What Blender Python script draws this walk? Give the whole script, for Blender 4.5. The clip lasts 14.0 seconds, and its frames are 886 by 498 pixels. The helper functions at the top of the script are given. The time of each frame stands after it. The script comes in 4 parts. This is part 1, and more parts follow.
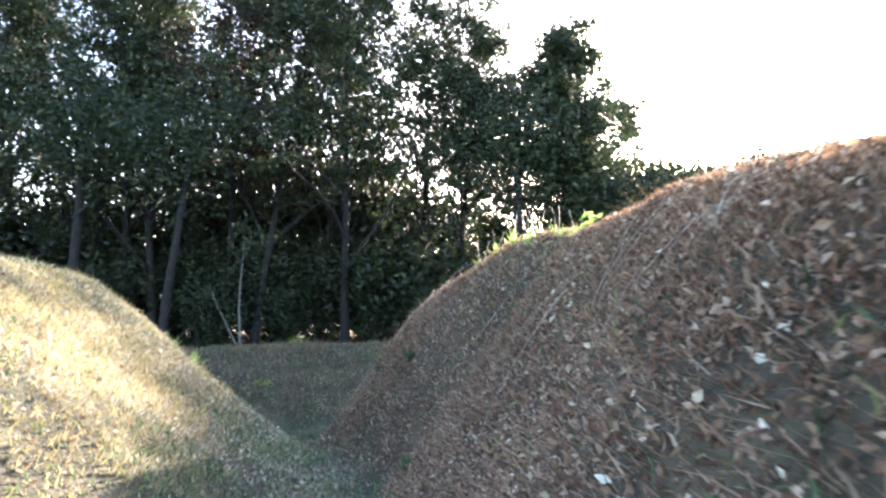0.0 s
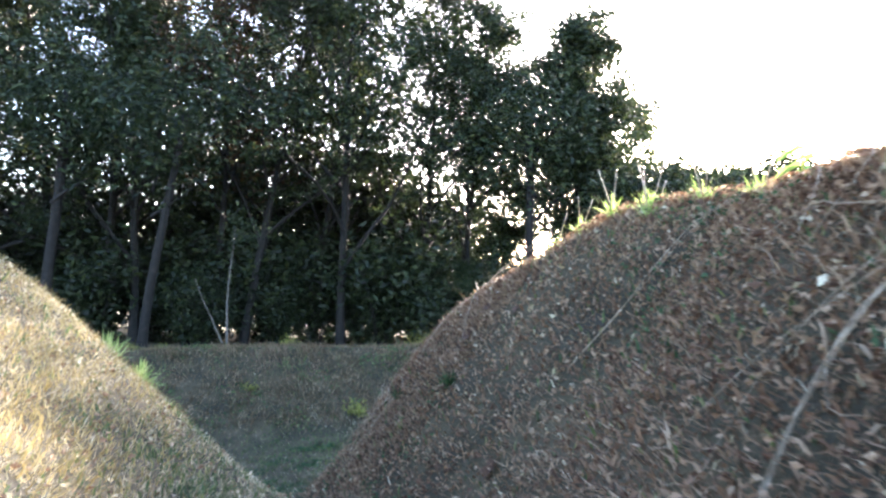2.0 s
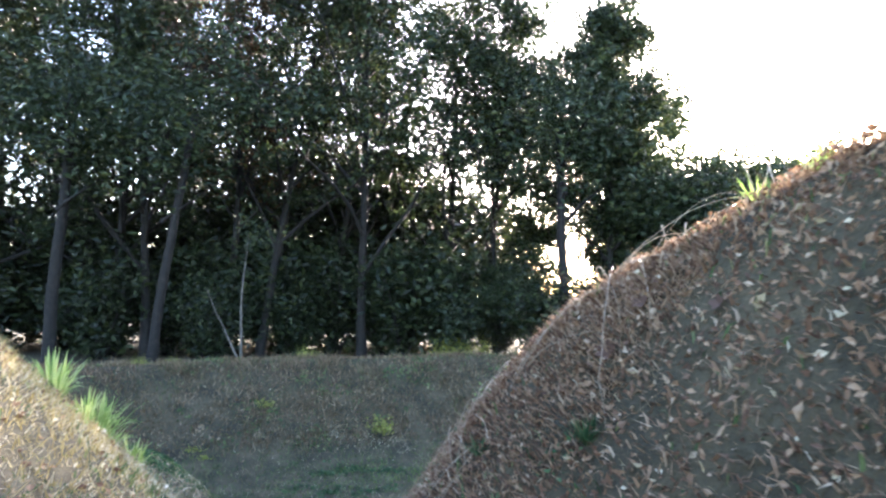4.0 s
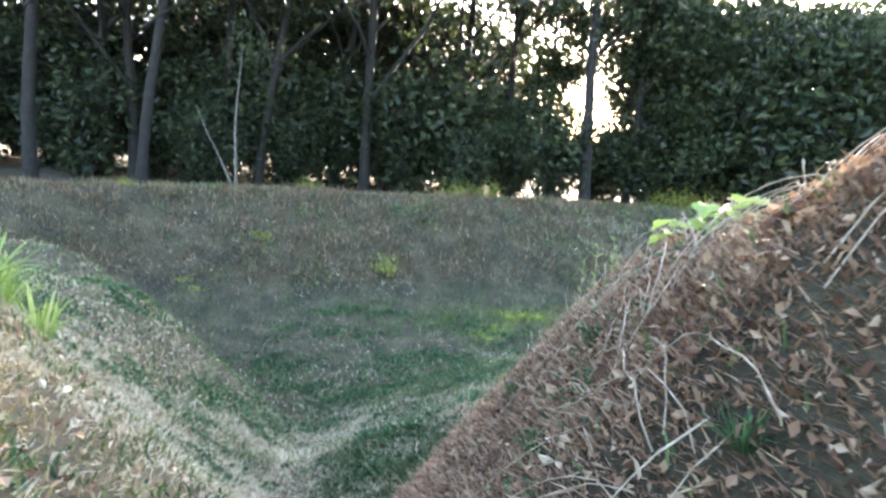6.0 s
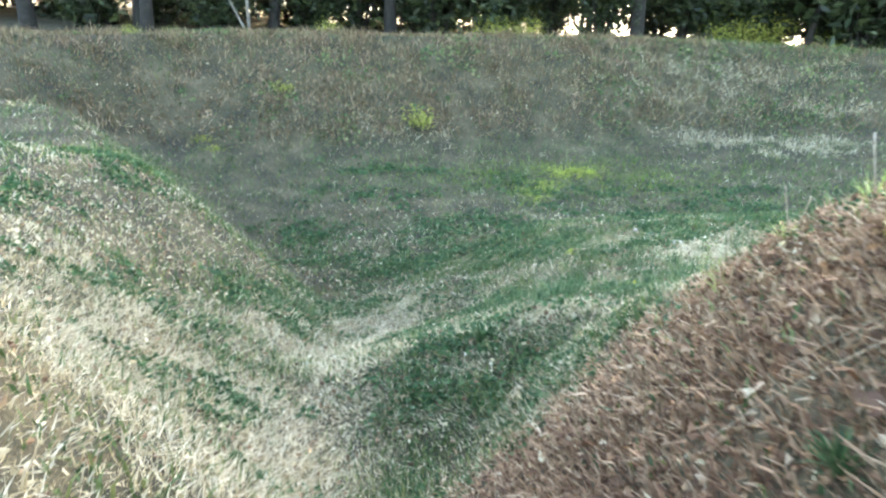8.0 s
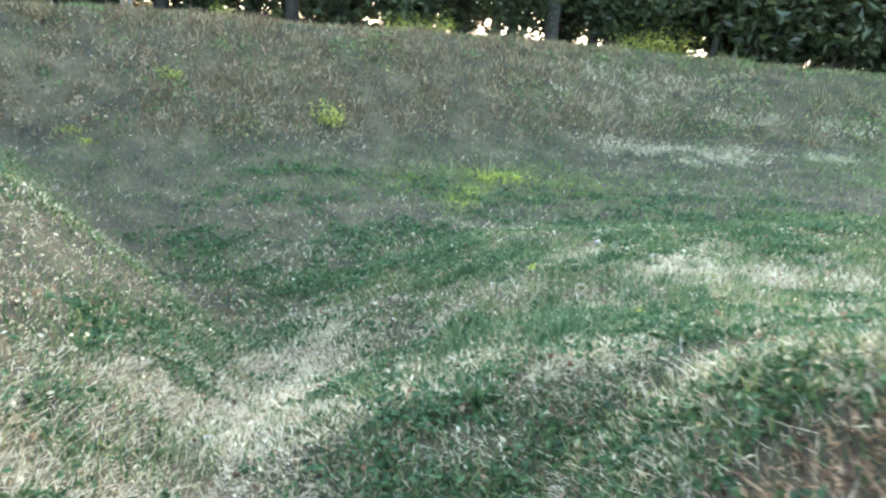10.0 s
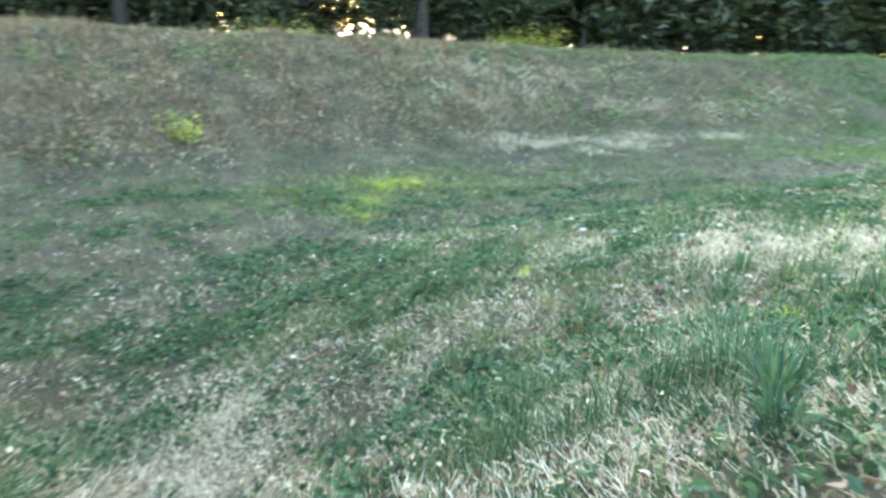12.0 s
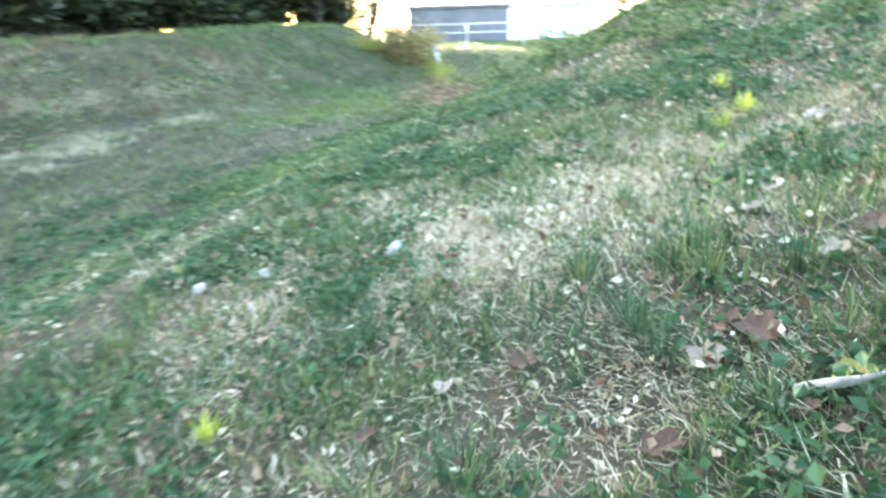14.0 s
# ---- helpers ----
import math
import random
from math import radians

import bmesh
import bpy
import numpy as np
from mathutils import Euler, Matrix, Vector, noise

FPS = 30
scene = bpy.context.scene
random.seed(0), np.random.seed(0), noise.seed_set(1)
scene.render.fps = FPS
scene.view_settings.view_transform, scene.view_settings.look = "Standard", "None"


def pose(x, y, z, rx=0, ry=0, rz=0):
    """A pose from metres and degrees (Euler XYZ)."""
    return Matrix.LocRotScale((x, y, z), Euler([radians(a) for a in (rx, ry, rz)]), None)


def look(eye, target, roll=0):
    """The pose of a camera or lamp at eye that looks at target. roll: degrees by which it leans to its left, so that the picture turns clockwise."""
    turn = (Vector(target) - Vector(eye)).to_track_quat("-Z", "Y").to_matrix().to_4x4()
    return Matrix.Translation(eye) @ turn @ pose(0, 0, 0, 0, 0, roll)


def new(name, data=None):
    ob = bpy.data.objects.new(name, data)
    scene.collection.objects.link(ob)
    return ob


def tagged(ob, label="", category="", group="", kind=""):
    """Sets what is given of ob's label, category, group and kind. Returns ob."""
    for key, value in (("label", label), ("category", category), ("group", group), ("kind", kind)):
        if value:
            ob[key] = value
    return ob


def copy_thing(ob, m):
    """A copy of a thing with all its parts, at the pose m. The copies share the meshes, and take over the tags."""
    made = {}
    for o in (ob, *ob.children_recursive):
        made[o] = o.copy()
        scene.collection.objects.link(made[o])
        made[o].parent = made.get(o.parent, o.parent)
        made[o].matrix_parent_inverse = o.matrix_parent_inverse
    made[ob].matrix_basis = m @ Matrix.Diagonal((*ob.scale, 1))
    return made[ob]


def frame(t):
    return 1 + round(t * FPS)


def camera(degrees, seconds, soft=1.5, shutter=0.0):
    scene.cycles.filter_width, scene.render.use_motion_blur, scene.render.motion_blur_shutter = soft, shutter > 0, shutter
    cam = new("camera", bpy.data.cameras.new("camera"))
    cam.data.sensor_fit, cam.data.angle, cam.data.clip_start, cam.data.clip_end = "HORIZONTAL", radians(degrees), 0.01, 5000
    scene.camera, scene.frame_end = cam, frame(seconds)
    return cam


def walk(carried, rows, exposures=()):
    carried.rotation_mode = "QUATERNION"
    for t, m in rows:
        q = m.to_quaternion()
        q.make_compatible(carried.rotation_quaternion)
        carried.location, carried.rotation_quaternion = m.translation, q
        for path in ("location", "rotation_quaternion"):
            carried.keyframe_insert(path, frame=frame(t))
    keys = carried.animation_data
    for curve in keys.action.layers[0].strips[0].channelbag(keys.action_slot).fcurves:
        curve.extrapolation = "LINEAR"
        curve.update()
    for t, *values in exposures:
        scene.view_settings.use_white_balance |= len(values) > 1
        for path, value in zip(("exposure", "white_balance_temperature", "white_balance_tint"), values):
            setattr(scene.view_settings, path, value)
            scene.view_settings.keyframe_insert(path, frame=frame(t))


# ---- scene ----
cam = camera(68.2, 14.0, soft=2.4, shutter=0.4)
PATH = [
    (0, (1.24, 1.738, 1.077), (1.05, 3.725, 1.202), -0.2),
    (0.5, (1.106, 2.333, 1.073), (0.925, 4.324, 1.139), -0.3),
    (1, (0.903, 2.825, 1.064), (0.701, 4.814, 1.117), 0.1),
    (1.5, (0.784, 3.328, 1.042), (0.61, 5.318, 1.129), 0.6),
    (2, (0.63, 3.826, 1.002), (0.451, 5.813, 1.135), 1.4),
    (2.5, (0.475, 4.405, 0.973), (0.238, 6.384, 1.13), 1.3),
    (2.7, (0.427, 4.625, 1.0), (0.142, 6.6, 1.143), 1.4),
    (4.8, (-0.209, 6.455, 0.818), (-0.381, 8.441, 0.979), 1.0),
    (5, (-0.279, 6.699, 0.797), (-0.462, 8.69, 0.795), 2.0),
    (5.5, (-0.514, 7.172, 0.759), (-0.791, 9.148, 0.616), 2.4),
    (6, (-0.585, 7.575, 0.72), (-0.793, 9.537, 0.394), 4.1),
    (6.5, (-0.592, 7.945, 0.714), (-0.774, 9.873, 0.215), 3.7),
    (7, (-0.768, 8.313, 0.649), (-0.929, 10.216, 0.053), 3.5),
    (7.5, (-0.874, 8.674, 0.576), (-1.081, 10.529, -0.143), 2.6),
    (8, (-1.065, 8.989, 0.516), (-1.317, 10.817, -0.256), 2.4),
    (8.5, (-1.153, 9.322, 0.447), (-1.322, 11.151, -0.346), 3.2),
    (8.7, (-1.189, 9.422, 0.435), (-1.296, 11.277, -0.304), 3.7),
    (10.8, (-1.879, 10.957, -0.36), (-1.781, 12.818, -1.086), 7.0),
    (11, (-1.917, 11.144, -0.448), (-1.809, 13.01, -1.158), 7.2),
    (11.5, (-2.006, 11.717, -0.67), (-1.921, 13.578, -1.397), 4.9),
    (12, (-2.056, 12.278, -0.895), (-1.616, 14.124, -1.525), 3.3),
    (12.5, (-2.212, 12.912, -1.032), (-1.465, 14.646, -1.69), 2.6),
    (13, (-2.174, 13.56, -1.134), (-1.239, 15.217, -1.751), -0.1),
    (13.5, (-2.069, 14.172, -1.188), (-0.735, 15.548, -1.759), 0.2),
    (14, (-1.705, 14.653, -1.252), (-0.055, 15.586, -1.889), -1.8),
]
EXPOSURE = [(0.0, 3.9, 5850, 21), (2.7, 3.95, 5850, 21), (5.0, 4.3, 5950, 21), (5.5, 4.5, 6050, 20), (6.0, 4.6, 6300, 18), (6.5, 4.65, 6600, 16), (7.5, 4.9, 6900, 12), (8.5, 5.0, 7000, 11), (11.0, 5.0, 6900, 11), (12.5, 5.2, 6800, 13), (14.0, 5.2, 6750, 12)]
walk(cam, [(t, look(eye, target, roll)) for t, eye, target, roll in PATH], EXPOSURE)

# ---- light: a low sun ahead and to the right, open sky ----
SUN_AZ, SUN_EL = radians(18.7), radians(13.5)
world = bpy.data.worlds.new("sky")
scene.world = world
world.use_nodes = True
wn = world.node_tree.nodes
sky = wn.new("ShaderNodeTexSky")
sky.sky_type, sky.sun_disc = "NISHITA", False
sky.sun_elevation, sky.sun_rotation = SUN_EL, SUN_AZ
sky.air_density, sky.dust_density, sky.ozone_density = 1.0, 2.5, 1.0
wn["Background"].inputs["Strength"].default_value = 0.1
world.node_tree.links.new(sky.outputs["Color"], wn["Background"].inputs["Color"])
sun_data = bpy.data.lights.new("sun", "SUN")
sun_data.energy, sun_data.angle, sun_data.color = 5.0, radians(0.6), (1.0, 0.86, 0.66)
sun = new("sun", sun_data)
SUN_WAY = Vector((math.sin(SUN_AZ) * math.cos(SUN_EL), math.cos(SUN_AZ) * math.cos(SUN_EL), math.sin(SUN_EL)))
sun.matrix_world = look(SUN_WAY * 80, (0, 0, 0))


# ---- materials ----
def node_material(name):
    m = bpy.data.materials.new(name)
    m.use_nodes = True
    n = m.node_tree.nodes
    return m, n, m.node_tree.links, n["Principled BSDF"]


def ramp_node(n, stops):
    r = n.new("ShaderNodeValToRGB")
    el = r.color_ramp.elements
    while len(el) < len(stops):
        el.new(0.5)
    for e, (p, c) in zip(el, stops):
        e.position, e.color = p, (*c, 1)
    return r


def blade_material(name, stops, rough=0.6, through_light=0.35, patch=0.5, patch_tint=(0.7, 0.8, 0.6)):
    """Thin leaf or blade: a colour drawn for each piece, patches over the ground, light passing through."""
    m, n, l, b = node_material(name)
    geo, r = n.new("ShaderNodeNewGeometry"), ramp_node(n, stops)
    l.new(geo.outputs["Random Per Island"], r.inputs["Fac"])
    tex = n.new("ShaderNodeTexNoise")
    tex.inputs["Scale"].default_value, tex.inputs["Detail"].default_value = 1.3, 3
    l.new(geo.outputs["Position"], tex.inputs["Vector"])
    mix = n.new("ShaderNodeMix")
    mix.data_type, mix.blend_type = "RGBA", "MULTIPLY"
    amount = n.new("ShaderNodeMapRange")
    amount.inputs["From Min"].default_value, amount.inputs["From Max"].default_value = 0.35, 0.65
    amount.inputs["To Max"].default_value = patch
    l.new(tex.outputs["Fac"], amount.inputs["Value"])
    l.new(amount.outputs["Result"], mix.inputs["Factor"])
    l.new(r.outputs["Color"], mix.inputs[6])
    mix.inputs[7].default_value = (*patch_tint, 1)
    l.new(mix.outputs[2], b.inputs["Base Color"])
    b.inputs["Roughness"].default_value = rough
    b.inputs["Specular IOR Level"].default_value = 0.3
    tr = n.new("ShaderNodeBsdfTranslucent")
    l.new(mix.outputs[2], tr.inputs["Color"])
    ms = n.new("ShaderNodeMixShader")
    ms.inputs["Fac"].default_value = through_light
    l.new(b.outputs["BSDF"], ms.inputs[1])
    l.new(tr.outputs["BSDF"], ms.inputs[2])
    l.new(ms.outputs["Shader"], n["Material Output"].inputs["Surface"])
    return m


def surface_material(name, stops, scale=4.0, rough=0.85, bump=0.4, metal=0.0, fine=30.0):
    """Rough surface with stains at two scales and fine relief."""
    m, n, l, b = node_material(name)
    co = n.new("ShaderNodeTexCoord")
    big, small = n.new("ShaderNodeTexNoise"), n.new("ShaderNodeTexNoise")
    for t, s in ((big, scale), (small, fine)):
        t.inputs["Scale"].default_value, t.inputs["Detail"].default_value = s, 6
        l.new(co.outputs["Object"], t.inputs["Vector"])
    add = n.new("ShaderNodeMath")
    add.operation = "MULTIPLY_ADD"
    l.new(small.outputs["Fac"], add.inputs[0])
    add.inputs[1].default_value = 0.5
    l.new(big.outputs["Fac"], add.inputs[2])
    sub = n.new("ShaderNodeMath")
    sub.operation = "SUBTRACT"
    l.new(add.outputs[0], sub.inputs[0])
    sub.inputs[1].default_value = 0.25
    r = ramp_node(n, stops)
    l.new(sub.outputs[0], r.inputs["Fac"])
    l.new(r.outputs["Color"], b.inputs["Base Color"])
    b.inputs["Roughness"].default_value, b.inputs["Metallic"].default_value = rough, metal
    bp = n.new("ShaderNodeBump")
    bp.inputs["Strength"].default_value, bp.inputs["Distance"].default_value = bump, 0.02
    l.new(small.outputs["Fac"], bp.inputs["Height"])
    l.new(bp.outputs["Normal"], b.inputs["Normal"])
    return m


# Soil and thatch colours, darkened so gaps between the blades read as shade.
M_SHADED_SOIL = surface_material("soil and thatch", [(0.25, (0.018, 0.016, 0.008)), (0.45, (0.036, 0.032, 0.015)), (0.6, (0.065, 0.055, 0.028)), (0.75, (0.11, 0.09, 0.052))], 1.6, 0.95, 0.9, fine=45)
M_GREEN = blade_material("green grass", [(0.0, (0.034, 0.076, 0.028)), (0.35, (0.072, 0.13, 0.048)), (0.7, (0.14, 0.195, 0.072)), (1.0, (0.28, 0.29, 0.12))], 0.5, 0.3, 0.6, (0.6, 0.75, 0.6))
# Brightened to stand in for sun flecks on the floor; also colours mossy tufts.
M_BRIGHT = blade_material("yellow green grass and sun flecks", [(0.0, (0.3, 0.42, 0.05)), (0.5, (0.48, 0.56, 0.08)), (1.0, (0.65, 0.65, 0.16))], 0.5, 0.45, 0.2)
M_STRAW = blade_material("pale straw", [(0.0, (0.26, 0.21, 0.12)), (0.35, (0.46, 0.4, 0.25)), (0.7, (0.64, 0.58, 0.41)), (1.0, (0.78, 0.74, 0.58))], 0.7, 0.25, 0.3, (0.8, 0.75, 0.65))
M_LUSH = blade_material("lush floor grass", [(0.0, (0.1, 0.17, 0.03)), (0.5, (0.17, 0.26, 0.045)), (1.0, (0.28, 0.34, 0.07))], 0.5, 0.35, 0.4)
M_BROWN = blade_material("brown dead grass", [(0.0, (0.08, 0.046, 0.03)), (0.3, (0.19, 0.115, 0.07)), (0.65, (0.31, 0.21, 0.13)), (0.9, (0.42, 0.31, 0.2)), (1.0, (0.52, 0.43, 0.31))], 0.75, 0.25, 0.5, (0.7, 0.6, 0.55))
M_WEED = blade_material("withered weeds", [(0.0, (0.07, 0.06, 0.028)), (0.4, (0.155, 0.115, 0.062)), (0.75, (0.26, 0.19, 0.11)), (1.0, (0.42, 0.34, 0.22))], 0.75, 0.25, 0.5, (0.65, 0.6, 0.55))
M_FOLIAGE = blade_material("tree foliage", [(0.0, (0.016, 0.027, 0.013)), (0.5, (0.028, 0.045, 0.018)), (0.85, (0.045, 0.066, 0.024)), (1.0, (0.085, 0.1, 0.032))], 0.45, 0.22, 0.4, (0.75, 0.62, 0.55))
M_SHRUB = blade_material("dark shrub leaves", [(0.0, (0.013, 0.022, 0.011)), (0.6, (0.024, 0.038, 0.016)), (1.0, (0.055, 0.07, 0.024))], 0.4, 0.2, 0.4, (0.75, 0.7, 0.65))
M_AUTUMN = blade_material("reddish leaves", [(0.0, (0.035, 0.022, 0.014)), (0.6, (0.07, 0.042, 0.022)), (1.0, (0.12, 0.075, 0.03))], 0.5, 0.25, 0.3)
M_LIGHTLEAF = blade_material("light green leaves", [(0.0, (0.2, 0.32, 0.08)), (0.6, (0.32, 0.45, 0.12)), (1.0, (0.5, 0.6, 0.25))], 0.45, 0.5, 0.2)
M_HEDGE = blade_material("brown and yellow-green leaves", [(0.0, (0.14, 0.09, 0.05)), (0.45, (0.3, 0.2, 0.1)), (0.75, (0.36, 0.3, 0.12)), (1.0, (0.3, 0.36, 0.1))], 0.55, 0.35, 0.35)
M_GOLDLEAF = blade_material("yellow leaves", [(0.0, (0.2, 0.24, 0.05)), (0.6, (0.34, 0.35, 0.08)), (1.0, (0.5, 0.46, 0.14))], 0.5, 0.4, 0.3)
M_GOLDSTRAW = blade_material("golden dry grass", [(0.0, (0.2, 0.16, 0.06)), (0.4, (0.36, 0.29, 0.12)), (0.8, (0.5, 0.41, 0.19)), (1.0, (0.62, 0.54, 0.3))], 0.7, 0.3, 0.4, (0.75, 0.75, 0.55))
M_FERN = blade_material("deep green leaves", [(0.0, (0.022, 0.06, 0.026)), (0.6, (0.048, 0.115, 0.045)), (1.0, (0.11, 0.19, 0.08))], 0.45, 0.3, 0.3)
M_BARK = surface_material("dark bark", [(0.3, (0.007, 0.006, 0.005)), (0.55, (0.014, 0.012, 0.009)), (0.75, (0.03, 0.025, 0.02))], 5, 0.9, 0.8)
M_PALEBARK = surface_material("pale grey bark", [(0.3, (0.07, 0.062, 0.05)), (0.55, (0.13, 0.118, 0.098)), (0.75, (0.2, 0.185, 0.16))], 5, 0.85, 0.5)
M_STEM = surface_material("dry pale stems", [(0.3, (0.2, 0.155, 0.1)), (0.55, (0.34, 0.275, 0.19)), (0.75, (0.48, 0.41, 0.31))], 20, 0.75, 0.3)
M_DEADLEAF = blade_material("dead broad leaves", [(0.0, (0.05, 0.027, 0.017)), (0.5, (0.09, 0.05, 0.031)), (1.0, (0.15, 0.09, 0.058))], 0.6, 0.2, 0.5, (0.6, 0.5, 0.5))
M_PALELEAF = blade_material("bleached dead leaves", [(0.0, (0.2, 0.17, 0.12)), (0.5, (0.3, 0.26, 0.2)), (1.0, (0.4, 0.36, 0.28))], 0.8, 0.2, 0.5, (0.6, 0.55, 0.5))
M_STONE = surface_material("pale stone", [(0.3, (0.2, 0.185, 0.15)), (0.55, (0.34, 0.32, 0.27)), (0.75, (0.45, 0.43, 0.38))], 25, 0.85, 0.8)
M_RAIL = surface_material("galvanised rail", [(0.3, (0.4, 0.42, 0.44)), (0.6, (0.55, 0.57, 0.59)), (0.8, (0.62, 0.64, 0.66))], 3, 0.5, 0.1, 0.4)
M_GREYWALL = surface_material("grey cladding", [(0.3, (0.1, 0.105, 0.12)), (0.55, (0.14, 0.145, 0.16)), (0.8, (0.17, 0.175, 0.19))], 1.2, 0.7, 0.1)
M_WHITEWALL = surface_material("white rendered wall", [(0.3, (0.68, 0.68, 0.67)), (0.55, (0.78, 0.78, 0.77)), (0.8, (0.84, 0.84, 0.83))], 0.8, 0.8, 0.1)
M_GLASS = node_material("dark window glass")[0]
M_GLASS.node_tree.nodes["Principled BSDF"].inputs["Base Color"].default_value = (0.03, 0.035, 0.04, 1)
M_GLASS.node_tree.nodes["Principled BSDF"].inputs["Roughness"].default_value = 0.08


# ---- shape of the ground ----
def smax(a, b, k):
    return 0.5 * (a + b + np.sqrt((a - b) ** 2 + k * k))


def smin(a, b, k):
    return 0.5 * (a + b - np.sqrt((a - b) ** 2 + k * k))


def ramp(v, a, b):
    t = np.clip((v - a) / (b - a), 0, 1)
    return t * t * (3 - 2 * t)


def hash2(ix, iy, seed):
    n = (ix * 374761393 + iy * 668265263 + seed * 974711) & 0x7FFFFFFF
    n = ((n ^ (n >> 13)) * 1274126177) & 0x7FFFFFFF
    return ((n ^ (n >> 16)) & 0xFFFF) / 65535.0


def vnoise(x, y, scale, seed=0):
    """Value noise in 0..1 with features of about that many metres."""
    u, v = np.asarray(x) / scale + 1000.0, np.asarray(y) / scale + 1000.0
    iu, iv = np.floor(u).astype(np.int64), np.floor(v).astype(np.int64)
    fu, fv = u - iu, v - iv
    fu, fv = fu * fu * (3 - 2 * fu), fv * fv * (3 - 2 * fv)
    a, b = hash2(iu, iv, seed), hash2(iu + 1, iv, seed)
    c, d = hash2(iu, iv + 1, seed), hash2(iu + 1, iv + 1, seed)
    return (a * (1 - fu) + b * fu) * (1 - fv) + (c * (1 - fu) + d * fu) * fv


def floor_height(x, y):
    """Bottom of the walked ditch and the shelf that it opens on."""
    track = np.interp(y, [-8, 1.7, 4.5, 6.5, 7.7, 8.7, 9.4, 10.2, 11, 12], [-0.12, -0.32, -0.41, -0.56, -0.7, -0.87, -1.11, -1.49, -1.84, -2.2])
    hollow = smax(-0.8 - x, 0.0, 0.3)
    shelf = np.interp(y, [11, 13, 15, 16, 18, 20, 22, 25], [-1.61, -1.29, -2.14, -2.23, -2.57, -3.35, -4.1, -4.22])
    shelf = shelf + 0.15 * (np.clip(x, -12, 8) - 1) - 0.32 * np.minimum(hollow, 3.0)
    shelf = smax(shelf, np.full_like(shelf, -3.9), 0.3)
    w = ramp(y, 10.2, 13.0)
    return track * (1 - w) + shelf * w


def left_bank(x, y):
    run = np.interp(y, [-5, 5.5, 7.7, 8.84, 9.7, 10.4, 11.5, 13.3, 15.5, 18.3, 26], [-0.67, -0.7, -0.06, 0.12, 0.62, 1.15, 2.3, 3.41, 4.37, 6.82, 12.43])
    face = 0.3 + 0.8 * (-2.16 - x) - run
    crest = np.interp(y, [-5, 5.5, 7, 8.8, 9.8, 10.6, 11.5, 12.6, 14, 16, 18, 20, 22, 26], [1.9, 1.76, 1.55, 1.35, 1.2, 0.52, -0.54, -0.96, -0.95, -1.6, -1.5, -3.0, -3.38, -4.33])
    return smin(face, crest, 0.35)


def right_bank(x, y):
    toe = np.interp(y, [-6, 1.7, 3.5, 5, 7, 8, 9, 10, 11, 12.5, 14.5], [-2.8, -2.19, -1.55, -1.39, -0.92, -0.22, 0.58, 0.62, 0.31, -0.37, -2.35])
    face = 1.51 * x + toe
    crest = np.interp(y, [-6, 3, 5, 6.5, 8, 8.8, 9.5, 10.1, 10.6, 11.1, 11.6, 12.6, 14, 16, 26], [1.47, 1.36, 1.73, 1.65, 1.6, 1.15, 0.6, 0.5, 0.26, 0.01, -0.38, -1.15, -1.82, -2.37, -5.89])
    return smin(face, crest, 0.4)


def far_toe(x):
    """Foot of the far bank, which runs aslant, nearer on its western part."""
    return np.interp(x, [-20, -13, -10, -6, -2, 4, 10, 16, 20], [17.05, 18.9, 22.0, 23.6, 26.0, 28.1, 27.3, 26.6, 25.6])


def far_bank(x, y):
    bend = 0.15 * np.maximum(x - 18.5, 0) ** 2
    yy = y - bend - far_toe(x)
    face = -3.9 + 0.58 * yy
    top = -1.17 + 0.3 * ramp(x, 10, 18) - 0.18 * np.clip(yy - 5.5, 0, 5)
    return smin(face, top, 0.45)


def ground_height(x, y):
    x, y = np.asarray(x, float), np.asarray(y, float)
    z = floor_height(x, y)
    z = smax(z, left_bank(x, y), 0.28)
    z = smax(z, right_bank(x, y), 0.25)
    z = smax(z, far_bank(x, y), 0.5)
    rise = np.clip(-3.9 + 0.22 * (x - 17), -6, -2.0)
    z = smax(z, rise, 0.3)
    z = z + 0.6 * np.exp(-(((x - 10.0) / 4.0) ** 2 + ((y - 15.5) / 2.2) ** 2)) - 0.3 * np.exp(-(((x - 7.5) / 2.5) ** 2 + ((y - 19.0) / 2.0) ** 2))
    return z + 0.10 * (vnoise(x, y, 1.7, 3) - 0.5) + 0.05 * (vnoise(x, y, 0.45, 5) - 0.5)


# ---- mesh helpers ----
def raw_mesh(name, verts, faces, material, smooth=False):
    """Mesh from an array of points and one or more arrays of faces (each with one number of corners)."""
    me = bpy.data.meshes.new(name)
    verts = np.asarray(verts, np.float32)
    me.vertices.add(len(verts))
    me.vertices.foreach_set("co", verts.ravel())
    loops = np.concatenate([np.asarray(f, np.int32).ravel() for f in faces])
    sizes = np.concatenate([np.full(len(f), np.asarray(f).shape[1], np.int32) for f in faces])
    me.loops.add(len(loops))
    me.loops.foreach_set("vertex_index", loops)
    me.polygons.add(len(sizes))
    me.polygons.foreach_set("loop_start", np.concatenate([[0], np.cumsum(sizes)[:-1]]).astype(np.int32))
    me.polygons.foreach_set("loop_total", sizes)
    me.polygons.foreach_set("use_smooth", np.full(len(sizes), smooth))
    me.materials.append(material)
    me.update(calc_edges=True)
    me.validate()
    return me


def part(name, me, parent, label=""):
    ob = new(name, me)
    ob.parent = parent
    return tagged(ob, label)


